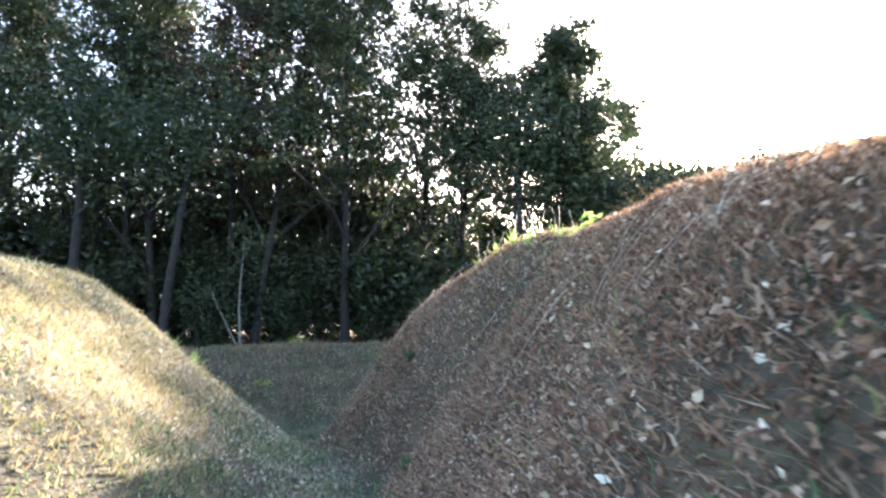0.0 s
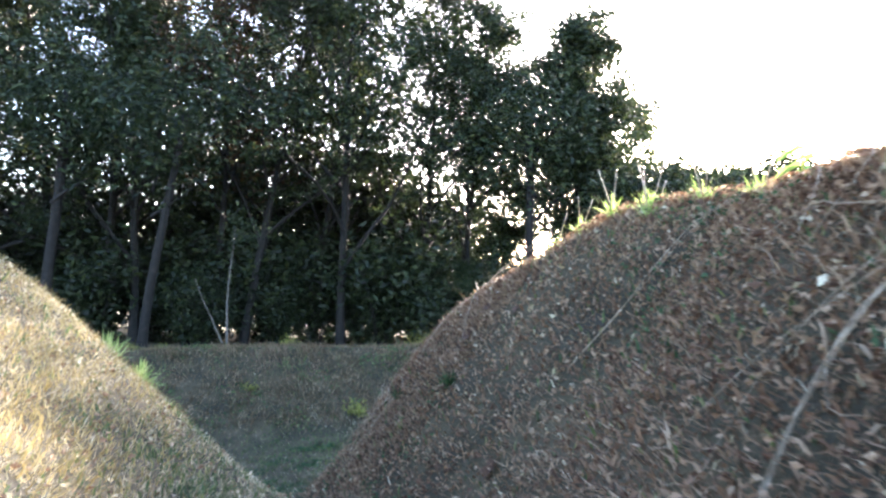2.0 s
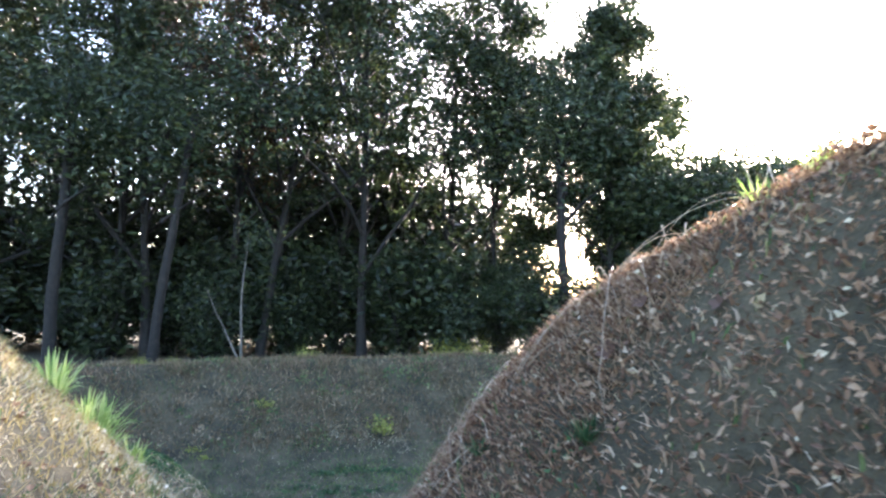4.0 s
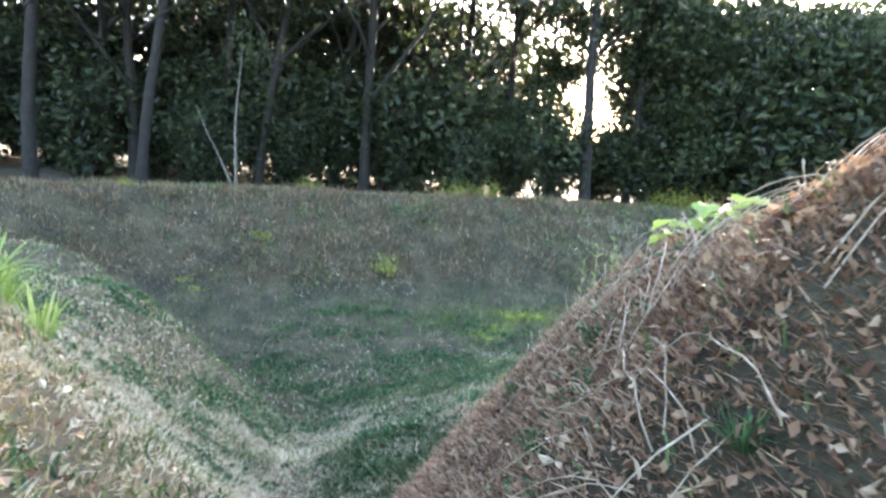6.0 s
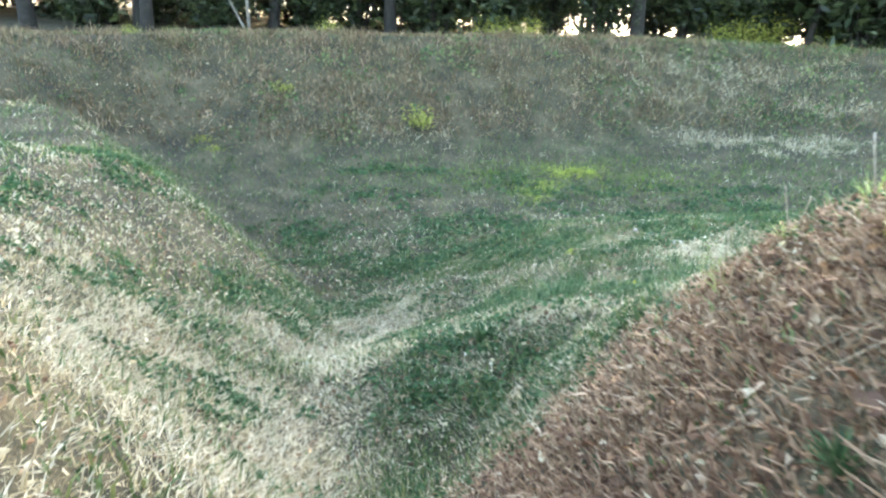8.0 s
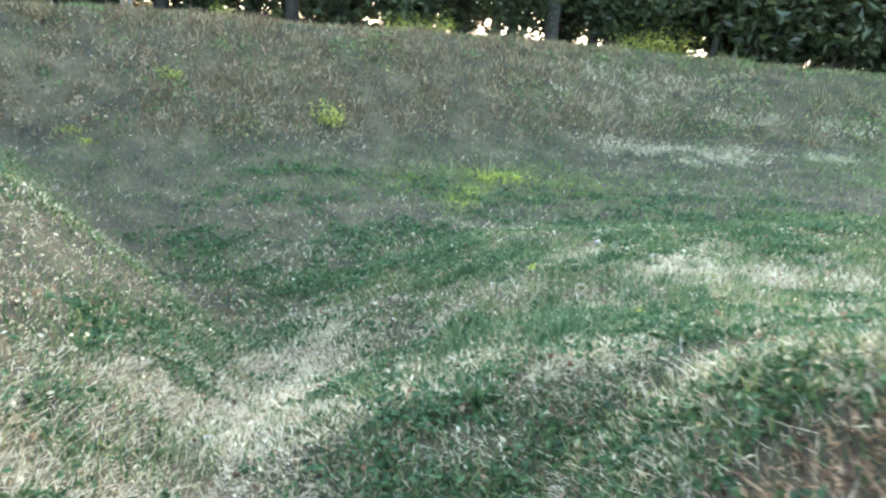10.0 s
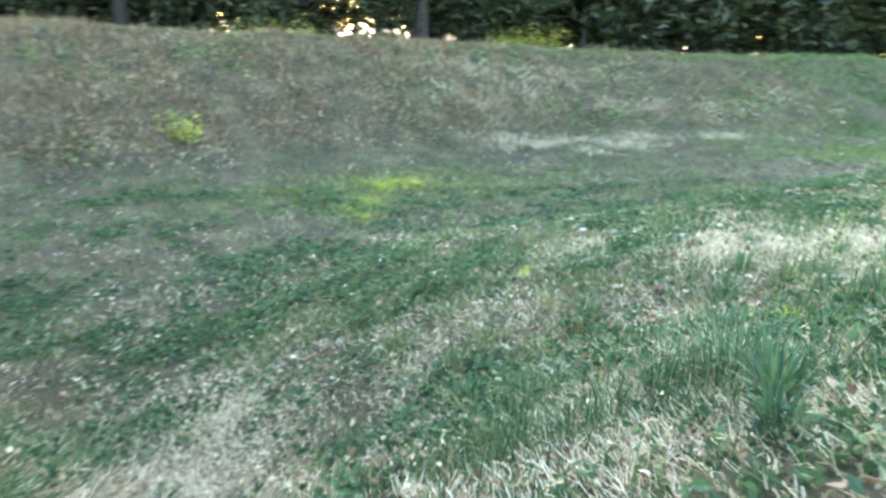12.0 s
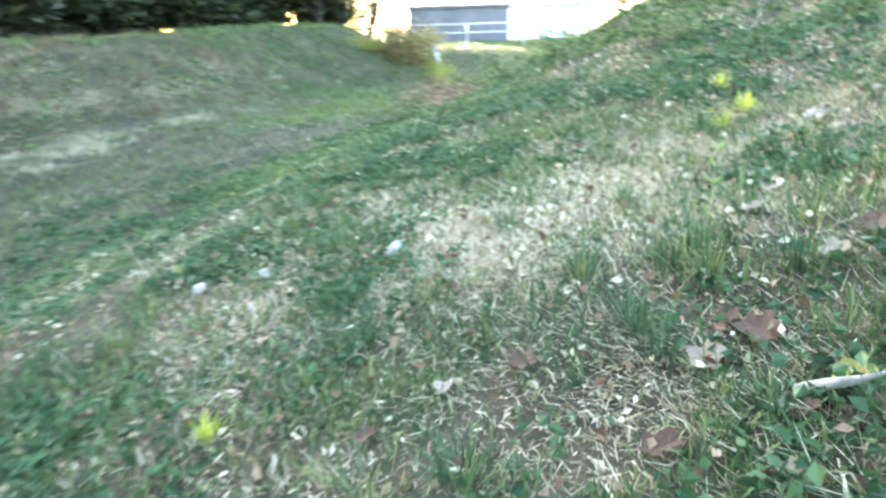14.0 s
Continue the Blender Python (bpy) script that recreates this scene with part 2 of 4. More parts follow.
class Tubes:
    """Tapered round branches gathered into one mesh."""

    def __init__(self):
        self.verts, self.quads, self.tris = [], [], []

    def add(self, points, radii, sides=6):
        points = np.asarray(points, float)
        base = len(self.verts)
        for i, p in enumerate(points):
            d = points[min(i + 1, len(points) - 1)] - points[max(i - 1, 0)]
            d = d / (np.linalg.norm(d) + 1e-9)
            a = np.cross(d, (0.31, 0.95, 0.1) if abs(d[2]) > 0.8 else (0, 0, 1))
            a /= np.linalg.norm(a) + 1e-9
            b = np.cross(d, a)
            for k in range(sides):
                w = 2 * math.pi * k / sides
                self.verts.append(p + radii[i] * (math.cos(w) * a + math.sin(w) * b))
        for i in range(len(points) - 1):
            for k in range(sides):
                k2 = (k + 1) % sides
                r0, r1 = base + i * sides, base + (i + 1) * sides
                self.quads.append((r0 + k, r0 + k2, r1 + k2, r1 + k))
        tip = len(self.verts)
        self.verts.append(points[-1] + (points[-1] - points[-2]) * 0.02)
        last = base + (len(points) - 1) * sides
        for k in range(sides):
            self.tris.append((last + k, last + (k + 1) % sides, tip))

    def mesh(self, name, material):
        return raw_mesh(name, self.verts, [np.array(self.quads), np.array(self.tris)], material, True)


def leaf_mesh(name, centres, size, material, rng, width=0.45, droop=0.0, fold=0.15):
    """Many small pointed leaves, each folded along its rib."""
    c = np.asarray(centres, float)
    n = len(c)
    d = rng.normal(size=(n, 3))
    d[:, 2] = d[:, 2] * 0.6 - droop
    d /= np.linalg.norm(d, axis=1)[:, None]
    s = np.cross(d, rng.normal(size=(n, 3)))
    s /= np.linalg.norm(s, axis=1)[:, None] + 1e-9
    up = np.cross(s, d)
    ln = (size * rng.uniform(0.6, 1.35, n))[:, None]
    v = np.empty((n, 4, 3))
    v[:, 0] = c - d * ln * 0.5
    v[:, 1] = c + s * ln * width * 0.5 + up * ln * fold
    v[:, 2] = c + d * ln * 0.5
    v[:, 3] = c - s * ln * width * 0.5 + up * ln * fold
    return raw_mesh(name, v.reshape(-1, 3), [np.arange(4 * n).reshape(n, 4)], material)


def blade_mesh(name, x, y, height, width, lean, material, rng, curl=0.5, lift=0.0, far=None):
    """Bent, tapering grass blades rooted in the ground."""
    n = len(x)
    z = ground_height(x, y) - 0.01 + lift
    a = rng.uniform(0, 2 * math.pi, n)
    out = np.stack([np.cos(a), np.sin(a), np.zeros(n)], 1)
    t = rng.uniform(0, 2 * math.pi, n)
    side = np.stack([np.cos(t), np.sin(t), np.zeros(n)], 1) * (width[:, None] * 0.5)
    root = np.stack([x, y, z], 1)
    upv = np.zeros((n, 3))
    upv[:, 2] = 1
    ln = lean[:, None]
    mid = root + (upv * (1 - 0.55 * ln) + out * ln * 0.55) * (height[:, None] * 0.55)
    tip = mid + (upv * (0.75 - ln * (0.6 + curl * 0.5)) + out * (0.2 + ln * 0.8)) * (height[:, None] * 0.5)
    near = np.ones(n, bool) if far is None else ~far
    k, m = int(near.sum()), int((~near).sum())
    v = np.empty((k, 5, 3))
    v[:, 0], v[:, 1] = (root - side)[near], (root + side)[near]
    v[:, 2], v[:, 3] = (mid + side * 0.8)[near], (mid - side * 0.8)[near]
    v[:, 4] = tip[near]
    idx = np.arange(k)[:, None] * 5
    faces = [idx + np.array([[0, 1, 2, 3]]), idx + np.array([[3, 2, 4]])]
    verts = v.reshape(-1, 3)
    if m:
        u = np.empty((m, 3, 3))
        u[:, 0], u[:, 1], u[:, 2] = (root - side)[~near], (root + side)[~near], tip[~near]
        faces.append(5 * k + np.arange(3 * m).reshape(m, 3))
        verts = np.concatenate([verts, u.reshape(-1, 3)])
    return raw_mesh(name, verts, faces, material)


def ground_z(x, y):
    return float(ground_height(np.array([x]), np.array([y]))[0])


# ---- ground: one sheet to the horizon ----
def axis_steps(a, b, step, reach):
    inner = np.arange(a, b + step / 2, step)
    grow = []
    d, s = 0.0, step
    while d < reach:
        s *= 1.22
        d += s
        grow.append(d)
    grow = np.array(grow)
    return np.concatenate([a - grow[::-1], inner, b + grow])


gx, gy = axis_steps(-13.0, 17.0, 0.15, 2500), axis_steps(-3.0, 36.0, 0.15, 2500)
xx, yy = np.meshgrid(gx, gy)
zz = ground_height(xx.ravel(), yy.ravel())
nx, ny = len(gx), len(gy)
ii = (np.arange(ny - 1)[:, None] * nx + np.arange(nx - 1)[None, :]).ravel()
ground = new("ground", raw_mesh("ground", np.stack([xx.ravel(), yy.ravel(), zz], 1), [np.stack([ii, ii + 1, ii + nx + 1, ii + nx], 1)], M_SHADED_SOIL, True))
tagged(ground, "grassy earthwork ditch between steep banks of soil and thatch", "ground", kind="structure")

# ---- grass and dead thatch ----
WALK_X = np.array([1.2, 0.4, -0.3, -0.9, -1.25, -1.8, -2.0, -2.2, -1.9, -0.5, 1.5])
WALK_Y = np.array([1.7, 4.6, 6.5, 8.7, 9.6, 10.8, 12.0, 13.3, 14.6, 15.2, 15.6])


def walk_distance(x, y):
    best = np.full(len(x), 1e9)
    for i in range(len(WALK_X) - 1):
        ax, ay, bx, by = WALK_X[i], WALK_Y[i], WALK_X[i + 1], WALK_Y[i + 1]
        t = np.clip(((x - ax) * (bx - ax) + (y - ay) * (by - ay)) / ((bx - ax) ** 2 + (by - ay) ** 2), 0, 1)
        best = np.minimum(best, np.hypot(x - ax - t * (bx - ax), y - ay - t * (by - ay)))
    return best


def blob(x, y, cx, cy, rx, ry, turn=0.0):
    c, s = math.cos(turn), math.sin(turn)
    u, v = (x - cx) * c + (y - cy) * s, -(x - cx) * s + (y - cy) * c
    return np.exp(-((u / rx) ** 2 + (v / ry) ** 2))


def on_right_bank(x, y):
    return ramp(right_bank(x, y) - floor_height(x, y), -0.05, 0.35) * (1 - ramp(y, 11.0, 12.0))


def on_far_bank(x, y):
    return ramp(far_bank(x, y), -3.75, -3.2)


def scatter(rng, count, dense, x0=-13.0, x1=17.0, y0=0.5, y1=36.0):
    """Spots that crowd near the walked line."""
    out = []
    total = 0
    while total < count:
        x, y = rng.uniform(x0, x1, 400000), rng.uniform(y0, y1, 400000)
        d = np.maximum(walk_distance(x, y), dense)
        keep = rng.uniform(size=len(x)) < (dense / d) ** 1.45
        out.append(np.stack([x[keep], y[keep], d[keep]], 1))
        total += keep.sum()
    p = np.concatenate(out)[:count]
    return p[:, 0], p[:, 1], p[:, 2]


def sward(name, label, count, chance, height, width, lean, material, seed, dense=2.2, area=(-13.0, 17.0, 0.5, 36.0), **kw):
    rng = np.random.default_rng(seed)
    x, y, d = scatter(rng, count, dense, *area)
    keep = rng.uniform(size=len(x)) < chance(x, y)
    x, y, d = x[keep], y[keep], d[keep]
    grow = (d / dense) ** 0.6
    h = height(x, y) * rng.uniform(0.5, 1.4, len(x)) * grow ** 0.6
    w = width * rng.uniform(0.6, 1.5, len(x)) * grow
    ob = new(name, blade_mesh(name, x, y, h, w, np.clip(rng.normal(lean, 0.22, len(x)), 0, 1.15), material, rng, far=d > 5.5, **kw))
    return tagged(ob, label, "grass", kind="stuff")


def pale_spots(x, y):
    """Worn track and dried-out patches."""
    wob = 0.3 * (vnoise(x, y, 0.7, 21) - 0.5)
    track = 1.3 * np.exp(-((x - np.interp(y, [11.5, 12.7, 13.5, 14.8, 16.0, 17.0], [-2.2, -2.3, -2.45, -2.65, -2.65, -3.0]) + wob) / 0.34) ** 2) * ramp(y, 11.0, 11.9) * (1 - ramp(y, 16.2, 17.3))
    shelf = 1.5 * blob(x, y, 1.25, 15.5, 1.0, 0.55, -0.25) + 0.8 * blob(x, y, 0.1, 14.9, 0.5, 0.35) + 0.6 * blob(x, y, -0.45, 14.2, 0.5, 0.35) + 0.7 * blob(x, y, 2.1, 14.8, 0.8, 0.4)
    left = 0.75 * blob(x, y, -4.3, 13.0, 1.1, 2.4) * (0.4 + 1.2 * vnoise(x, y, 0.6, 83)) + 0.6 * blob(x, y, -3.4, 11.4, 0.6, 1.4) + 0.4 * blob(x, y, -2.2, 9.9, 0.9, 1.6) + 0.4 * blob(x, y, -4.6, 17.0, 0.5, 0.8)
    strips = 0.0
    for cx, cy, r in ((4.2, 28.0, 0.9), (2.7, 30.0, 1.5), (7.3, 29.7, 1.0), (5.7, 26.9, 0.9), (7.4, 31.3, 0.9), (10.4, 29.4, 0.9), (3.3, 28.1, 0.9), (13.6, 29.4, 1.1), (5.3, 31.1, 1.0), (1.7, 29.7, 0.9), (3.6, 31.4, 1.2), (6.6, 27.6, 0.8), (8.7, 27.0, 0.7), (12.2, 29.9, 0.9)):
        strips = strips + blob(x, y, cx, cy, r, 0.42, 0.05)
    strips = strips + 0.4 * blob(x, y, 4.0, 30.4, 2.0, 1.3) + 0.3 * blob(x, y, -4.5, 25.6, 2.0, 0.7)
    return np.clip((track + shelf + left) * (0.35 + 1.1 * vnoise(x, y, 0.35, 8)) + strips * 3.6 * vnoise(x, y, 0.5, 9) ** 1.3 * (0.2 + 1.1 * vnoise(x, y, 0.22, 10)), 0, 1)


def lush(x, y):
    return np.clip(0.9 * blob(x, y, -0.6, 24.0, 3.6, 1.3, 0.25) + 0.9 * blob(x, y, 11.8, 24.8, 2.6, 1.5) + 0.5 * blob(x, y, 6.0, 21.0, 4.0, 1.5), 0, 1)


def green_chance(x, y):
    g = 0.28 + 0.72 * ramp(vnoise(x, y, 0.3, 11) * 0.55 + vnoise(x, y, 1.2, 12) * 0.45, 0.4, 0.6)
    g = g * (1 - 0.85 * pale_spots(x, y)) * (1 - 0.86 * on_right_bank(x, y)) * (1 - 0.4 * on_far_bank(x, y) * (1 - ramp(x, 0, 5)))
    golden = ramp(left_bank(x, y), -0.4, 0.3) * (1 - ramp(y, 8.8, 10.4))
    return np.clip(g * (1 - 0.82 * golden) + lush(x, y) * 0.3, 0, 1)


def straw_chance(x, y):
    s = 0.12 + 1.3 * vnoise(x, y, 0.35, 14) * vnoise(x, y, 1.6, 15) * (1 - 0.6 * ramp(vnoise(x, y, 0.3, 11) * 0.55 + vnoise(x, y, 1.2, 12) * 0.45, 0.4, 0.6))
    golden = ramp(left_bank(x, y), -0.4, 0.3) * (1 - ramp(y, 8.8, 10.4))
    return np.clip((s + pale_spots(x, y)) * (1 - 0.6 * golden) * (1 - 0.75 * on_right_bank(x, y)) * (1 - 0.85 * on_far_bank(x, y) * (1 - 1.2 * pale_spots(x, y))) * (1 - 0.7 * lush(x, y)), 0, 1)


sward("green_grass", "short uneven green grass over the ditch and shelf", 360000, green_chance, lambda x, y: 0.06 + 0.07 * vnoise(x, y, 0.5, 16), 0.010, 0.6, M_GREEN, 41)
sward("dry_grass", "bleached straw-coloured grass lying among the green", 270000, straw_chance, lambda x, y: 0.06 + 0.05 * vnoise(x, y, 0.5, 17) - 0.015 * pale_spots(x, y), 0.0065, 0.8, M_STRAW, 42)
sward("brown_thatch", "matted brown dead grass covering the steep bank", 110000, lambda x, y: on_right_bank(x, y) * (0.6 + 0.4 * vnoise(x, y, 0.5, 18)), lambda x, y: 0.07 + 0.05 * vnoise(x, y, 0.7, 19), 0.012, 0.85, M_BROWN, 43, dense=2.0, area=(-1.6, 6.0, 0.5, 13.0))
sward("withered_weeds", "brownish withered weeds and grass on the far bank", 230000, lambda x, y: on_far_bank(x, y) * (1 - 0.6 * ramp(x, 1, 5)) * (0.5 + 0.5 * ramp(vnoise(x, y, 0.8, 20), 0.25, 0.7)), lambda x, y: 0.1 + 0.3 * vnoise(x, y, 0.6, 23) ** 2, 0.03, 0.5, M_WEED, 44, dense=60.0, area=(-18.0, 14.0, 18.0, 35.0))
sward("matted_straw", "flattened pale straw matted over the trodden turf", 150000, lambda x, y: np.clip(0.9 * straw_chance(x, y), 0, 1), lambda x, y: 0.085 + 0.05 * vnoise(x, y, 0.3, 24), 0.005, 1.0, M_STRAW, 48, dense=60.0, area=(-3.6, 2.8, 10.6, 17.4), curl=0.2)
sward("fine_turf", "fine green turf blades along the trodden ground", 110000, lambda x, y: green_chance(x, y), lambda x, y: 0.05 + 0.05 * vnoise(x, y, 0.3, 25), 0.006, 0.5, M_GREEN, 49, dense=60.0, area=(-3.8, 2.8, 10.6, 17.4))
sward("bank_turf", "mixed pale turf along the foot of the bank", 150000, lambda x, y: (1 - on_right_bank(x, y)) * (0.15 + 0.85 * ramp(vnoise(x, y, 0.35, 66), 0.38, 0.62)), lambda x, y: 0.06 + 0.04 * vnoise(x, y, 0.3, 26), 0.007, 0.8, M_STRAW, 50, dense=60.0, area=(-4.6, 0.0, 5.5, 12.6))
sward("flat_thatch", "flattened dead blades matted on the steep bank", 170000, lambda x, y: on_right_bank(x, y), lambda x, y: 0.055 + 0.05 * vnoise(x, y, 0.4, 27), 0.011, 0.95, M_BROWN, 51, dense=60.0, area=(-1.4, 4.2, 0.8, 12.6), curl=0.1)
sward("long_stalks", "long thin dead stalks tangled over the steep bank", 9000, lambda x, y: on_right_bank(x, y), lambda x, y: 0.2 + 0.16 * vnoise(x, y, 0.4, 28), 0.0045, 0.95, M_WEED, 52, dense=60.0, area=(-1.2, 3.8, 1.0, 12.0), curl=0.3)
sward("trodden_straw", "bleached straw trodden flat along the worn track", 70000, lambda x, y: pale_spots(x, y) ** 0.7, lambda x, y: 0.075 + 0.04 * vnoise(x, y, 0.3, 32), 0.0055, 1.02, M_STRAW, 53, dense=60.0, area=(-3.4, -1.2, 10.6, 16.4), curl=0.2)
sward("shelf_straw", "bleached straw lying thick on the shelf", 120000, lambda x, y: np.clip(0.06 + pale_spots(x, y), 0, 1), lambda x, y: 0.07 + 0.05 * vnoise(x, y, 0.3, 33), 0.0048, 1.0, M_STRAW, 54, dense=60.0, area=(-1.4, 3.0, 13.2, 16.9), curl=0.2)
sward("shelf_turf", "short green turf in clumps on the shelf", 90000, lambda x, y: green_chance(x, y) ** 1.5, lambda x, y: 0.04 + 0.05 * vnoise(x, y, 0.3, 34), 0.0055, 0.6, M_GREEN, 55, dense=60.0, area=(-1.6, 3.0, 13.2, 16.9))
sward("clumped_grass", "taller dark green grass standing in clumps on the shelf", 140000, lambda x, y: 0.85 * (0.4 + 0.6 * ramp(y, 12.8, 14.2)) * (1 - 0.6 * pale_spots(x, y)) * (1 - on_right_bank(x, y)) * ramp(vnoise(x, y, 0.2, 81) * 0.7 + vnoise(x, y, 0.7, 82) * 0.3, 0.53, 0.66), lambda x, y: 0.03 + 0.16 * ramp(vnoise(x, y, 0.2, 81) * 0.7 + vnoise(x, y, 0.7, 82) * 0.3, 0.5, 0.8), 0.0075, 0.5, M_FERN, 65, dense=60.0, area=(-3.6, 4.2, 11.2, 18.4))
sward("bleached_strips", "bleached dry grass in strips across the far bank", 95000, lambda x, y: pale_spots(x, y) ** 1.2 * 1.1 * ramp(vnoise(x, y, 0.35, 61) * 0.6 + vnoise(x, y, 0.9, 62) * 0.4, 0.25, 0.5), lambda x, y: 0.13 + 0.1 * vnoise(x, y, 0.5, 35), 0.014, 0.6, M_STRAW, 56, dense=60.0, area=(-7.0, 15.5, 24.5, 33.0))
sward("bank_grass", "rough green grass over the far bank", 130000, lambda x, y: on_far_bank(x, y) * (1 - 0.8 * pale_spots(x, y)) * (0.4 + 0.6 * ramp(x, -2, 5)) * ramp(vnoise(x, y, 0.9, 36) * 0.6 + vnoise(x, y, 3.0, 37) * 0.4 + 0.35 * ramp(x, -1, 6), 0.42, 0.66), lambda x, y: 0.08 + 0.2 * vnoise(x, y, 0.5, 38) ** 2, 0.026, 0.5, M_GREEN, 57, dense=60.0, area=(-18.0, 19.0, 18.0, 36.0))
sward("floor_grass", "lush yellow-green grass on the ditch floor", 120000, lambda x, y: lush(x, y) * (0.4 + 0.6 * vnoise(x, y, 0.8, 39)), lambda x, y: 0.08 + 0.08 * vnoise(x, y, 0.6, 40), 0.018, 0.55, M_LUSH, 58, dense=60.0, area=(-7.0, 16.0, 19.0, 28.0))
sward("bank_weeds", "brown and grey withered stalks over the far bank", 110000, lambda x, y: on_far_bank(x, y) * (1 - 0.75 * ramp(x, 1, 6)) * ramp(vnoise(x, y, 0.6, 41) * 0.6 + vnoise(x, y, 2.6, 42) * 0.4, 0.46, 0.6), lambda x, y: 0.12 + 0.3 * vnoise(x, y, 0.5, 43) ** 2, 0.02, 0.5, M_BROWN, 59, dense=60.0, area=(-18.0, 9.0, 18.0, 34.0))
sward("hollow_grass", "rough green grass over the ditch floor and its slopes", 110000, lambda x, y: (1 - on_far_bank(x, y)) * (0.12 + 0.75 * ramp(vnoise(x, y, 0.6, 93) * 0.6 + vnoise(x, y, 2.2, 94) * 0.4, 0.35, 0.6)), lambda x, y: 0.05 + 0.1 * vnoise(x, y, 0.5, 95), 0.016, 0.55, M_GREEN, 96, dense=60.0, area=(-9.0, 13.0, 15.5, 28.0))
sward("hollow_straw", "dull dry grass mixed into the turf of the ditch floor", 130000, lambda x, y: (1 - on_far_bank(x, y)) * ramp(vnoise(x, y, 0.5, 97) * 0.6 + vnoise(x, y, 1.8, 98) * 0.4, 0.4, 0.65), lambda x, y: 0.05 + 0.07 * vnoise(x, y, 0.5, 99), 0.012, 0.7, M_WEED, 100, dense=60.0, area=(-9.0, 13.0, 15.5, 28.0))
sward("foot_grass", "fresh broad green blades at the foot of the bank", 20000, lambda x, y: ramp(vnoise(x, y, 0.25, 101), 0.4, 0.65), lambda x, y: 0.05 + 0.1 * vnoise(x, y, 0.25, 101), 0.009, 0.6, M_FERN, 102, dense=60.0, area=(-1.7, 0.8, 11.5, 14.2))
sward("foot_straw", "pale straw among the green at the foot of the bank", 48000, lambda x, y: ramp(vnoise(x, y, 0.3, 103), 0.35, 0.6), lambda x, y: 0.05 + 0.06 * vnoise(x, y, 0.25, 104), 0.006, 0.9, M_STRAW, 105, dense=60.0, area=(-1.7, 0.8, 11.5, 14.2), curl=0.2)
sward("rise_grass", "rough green grass on the rise below the fence", 70000, lambda x, y: 0.35 + 0.65 * vnoise(x, y, 1.5, 61), lambda x, y: 0.14 + 0.14 * vnoise(x, y, 0.8, 62), 0.03, 0.5, M_GREEN, 60, dense=60.0, area=(13.0, 31.0, 17.0, 33.0))
sward("bank_nose_thatch", "thick mat of brown dead blades on the bank's nose", 80000, lambda x, y: on_right_bank(x, y), lambda x, y: 0.05 + 0.04 * vnoise(x, y, 0.3, 64), 0.0125, 0.8, M_BROWN, 62, dense=60.0, area=(-1.1, 0.8, 8.2, 11.8), curl=0.2)
sward("bank_face_thatch", "thick mat of brown dead blades on the bank's face", 80000, lambda x, y: on_right_bank(x, y), lambda x, y: 0.05 + 0.05 * vnoise(x, y, 0.3, 65), 0.010, 0.85, M_BROWN, 63, dense=60.0, area=(0.0, 4.0, 1.8, 7.0), curl=0.2)
sward("golden_grass", "sun-dried golden grass on the sunlit bank", 130000, lambda x, y: ramp(left_bank(x, y), -0.5, 0.2) * (1 - ramp(y, 9.0, 10.8)), lambda x, y: 0.08 + 0.06 * vnoise(x, y, 0.4, 67), 0.009, 0.65, M_GOLDSTRAW, 64, dense=60.0, area=(-6.0, 0.4, 1.5, 11.6))


def leafy_clumps(name, label, clumps, chance, leaves, size, spread, material, seed, area):
    """Low broad-leaved weeds in small clumps."""
    rng = np.random.default_rng(seed)
    x, y, d = scatter(rng, clumps, 2.2, *area)
    keep = rng.uniform(size=len(x)) < chance(x, y)
    x, y, d = x[keep], y[keep], d[keep]
    n = len(x) * leaves
    k = np.repeat(np.arange(len(x)), leaves)
    px = x[k] + rng.normal(size=n) * spread * (d[k] / 2.2) ** 0.5
    py = y[k] + rng.normal(size=n) * spread * (d[k] / 2.2) ** 0.5
    pz = ground_height(px, py) + rng.uniform(0.01, 0.06, n)
    s = size * (d[k] / 2.2) ** 0.4
    return tagged(new(name, leaf_mesh(name, np.stack([px, py, pz], 1), s, material, rng, 0.6)), label, "weeds", kind="stuff")


leafy_clumps("leafy_weeds", "low dark green leafy weeds growing in clumps", 10000, lambda x, y: green_chance(x, y) * ramp(vnoise(x, y, 0.7, 31), 0.35, 0.6), 16, 0.045, 0.055, M_FERN, 45, (-6.0, 9.0, 11.2, 24.0))
leafy_clumps("leaf_litter", "scattered shreds of dead leaves and straw", 9000, lambda x, y: 0.35 + 0.5 * on_right_bank(x, y), 3, 0.04, 0.12, M_BROWN, 46, (-5.0, 7.0, 2.0, 22.0))
leafy_clumps("pale_litter", "scattered bleached shreds of dead grass", 5500, lambda x, y: 0.25 + 0.7 * pale_spots(x, y), 4, 0.035, 0.1, M_STRAW, 47, (-5.0, 7.0, 2.0, 22.0))
leafy_clumps("curled_litter", "small curled dead leaves matted over the steep bank", 16000, on_right_bank, 5, 0.027, 0.07, M_BROWN, 85, (-1.6, 4.5, 1.0, 12.4))
leafy_clumps("bank_creeper", "low green leafy creeper threading through the brown thatch", 700, lambda x, y: on_right_bank(x, y) * ramp(vnoise(x, y, 0.8, 86), 0.5, 0.75), 14, 0.03, 0.06, M_FERN, 87, (-1.4, 3.0, 6.5, 12.0))
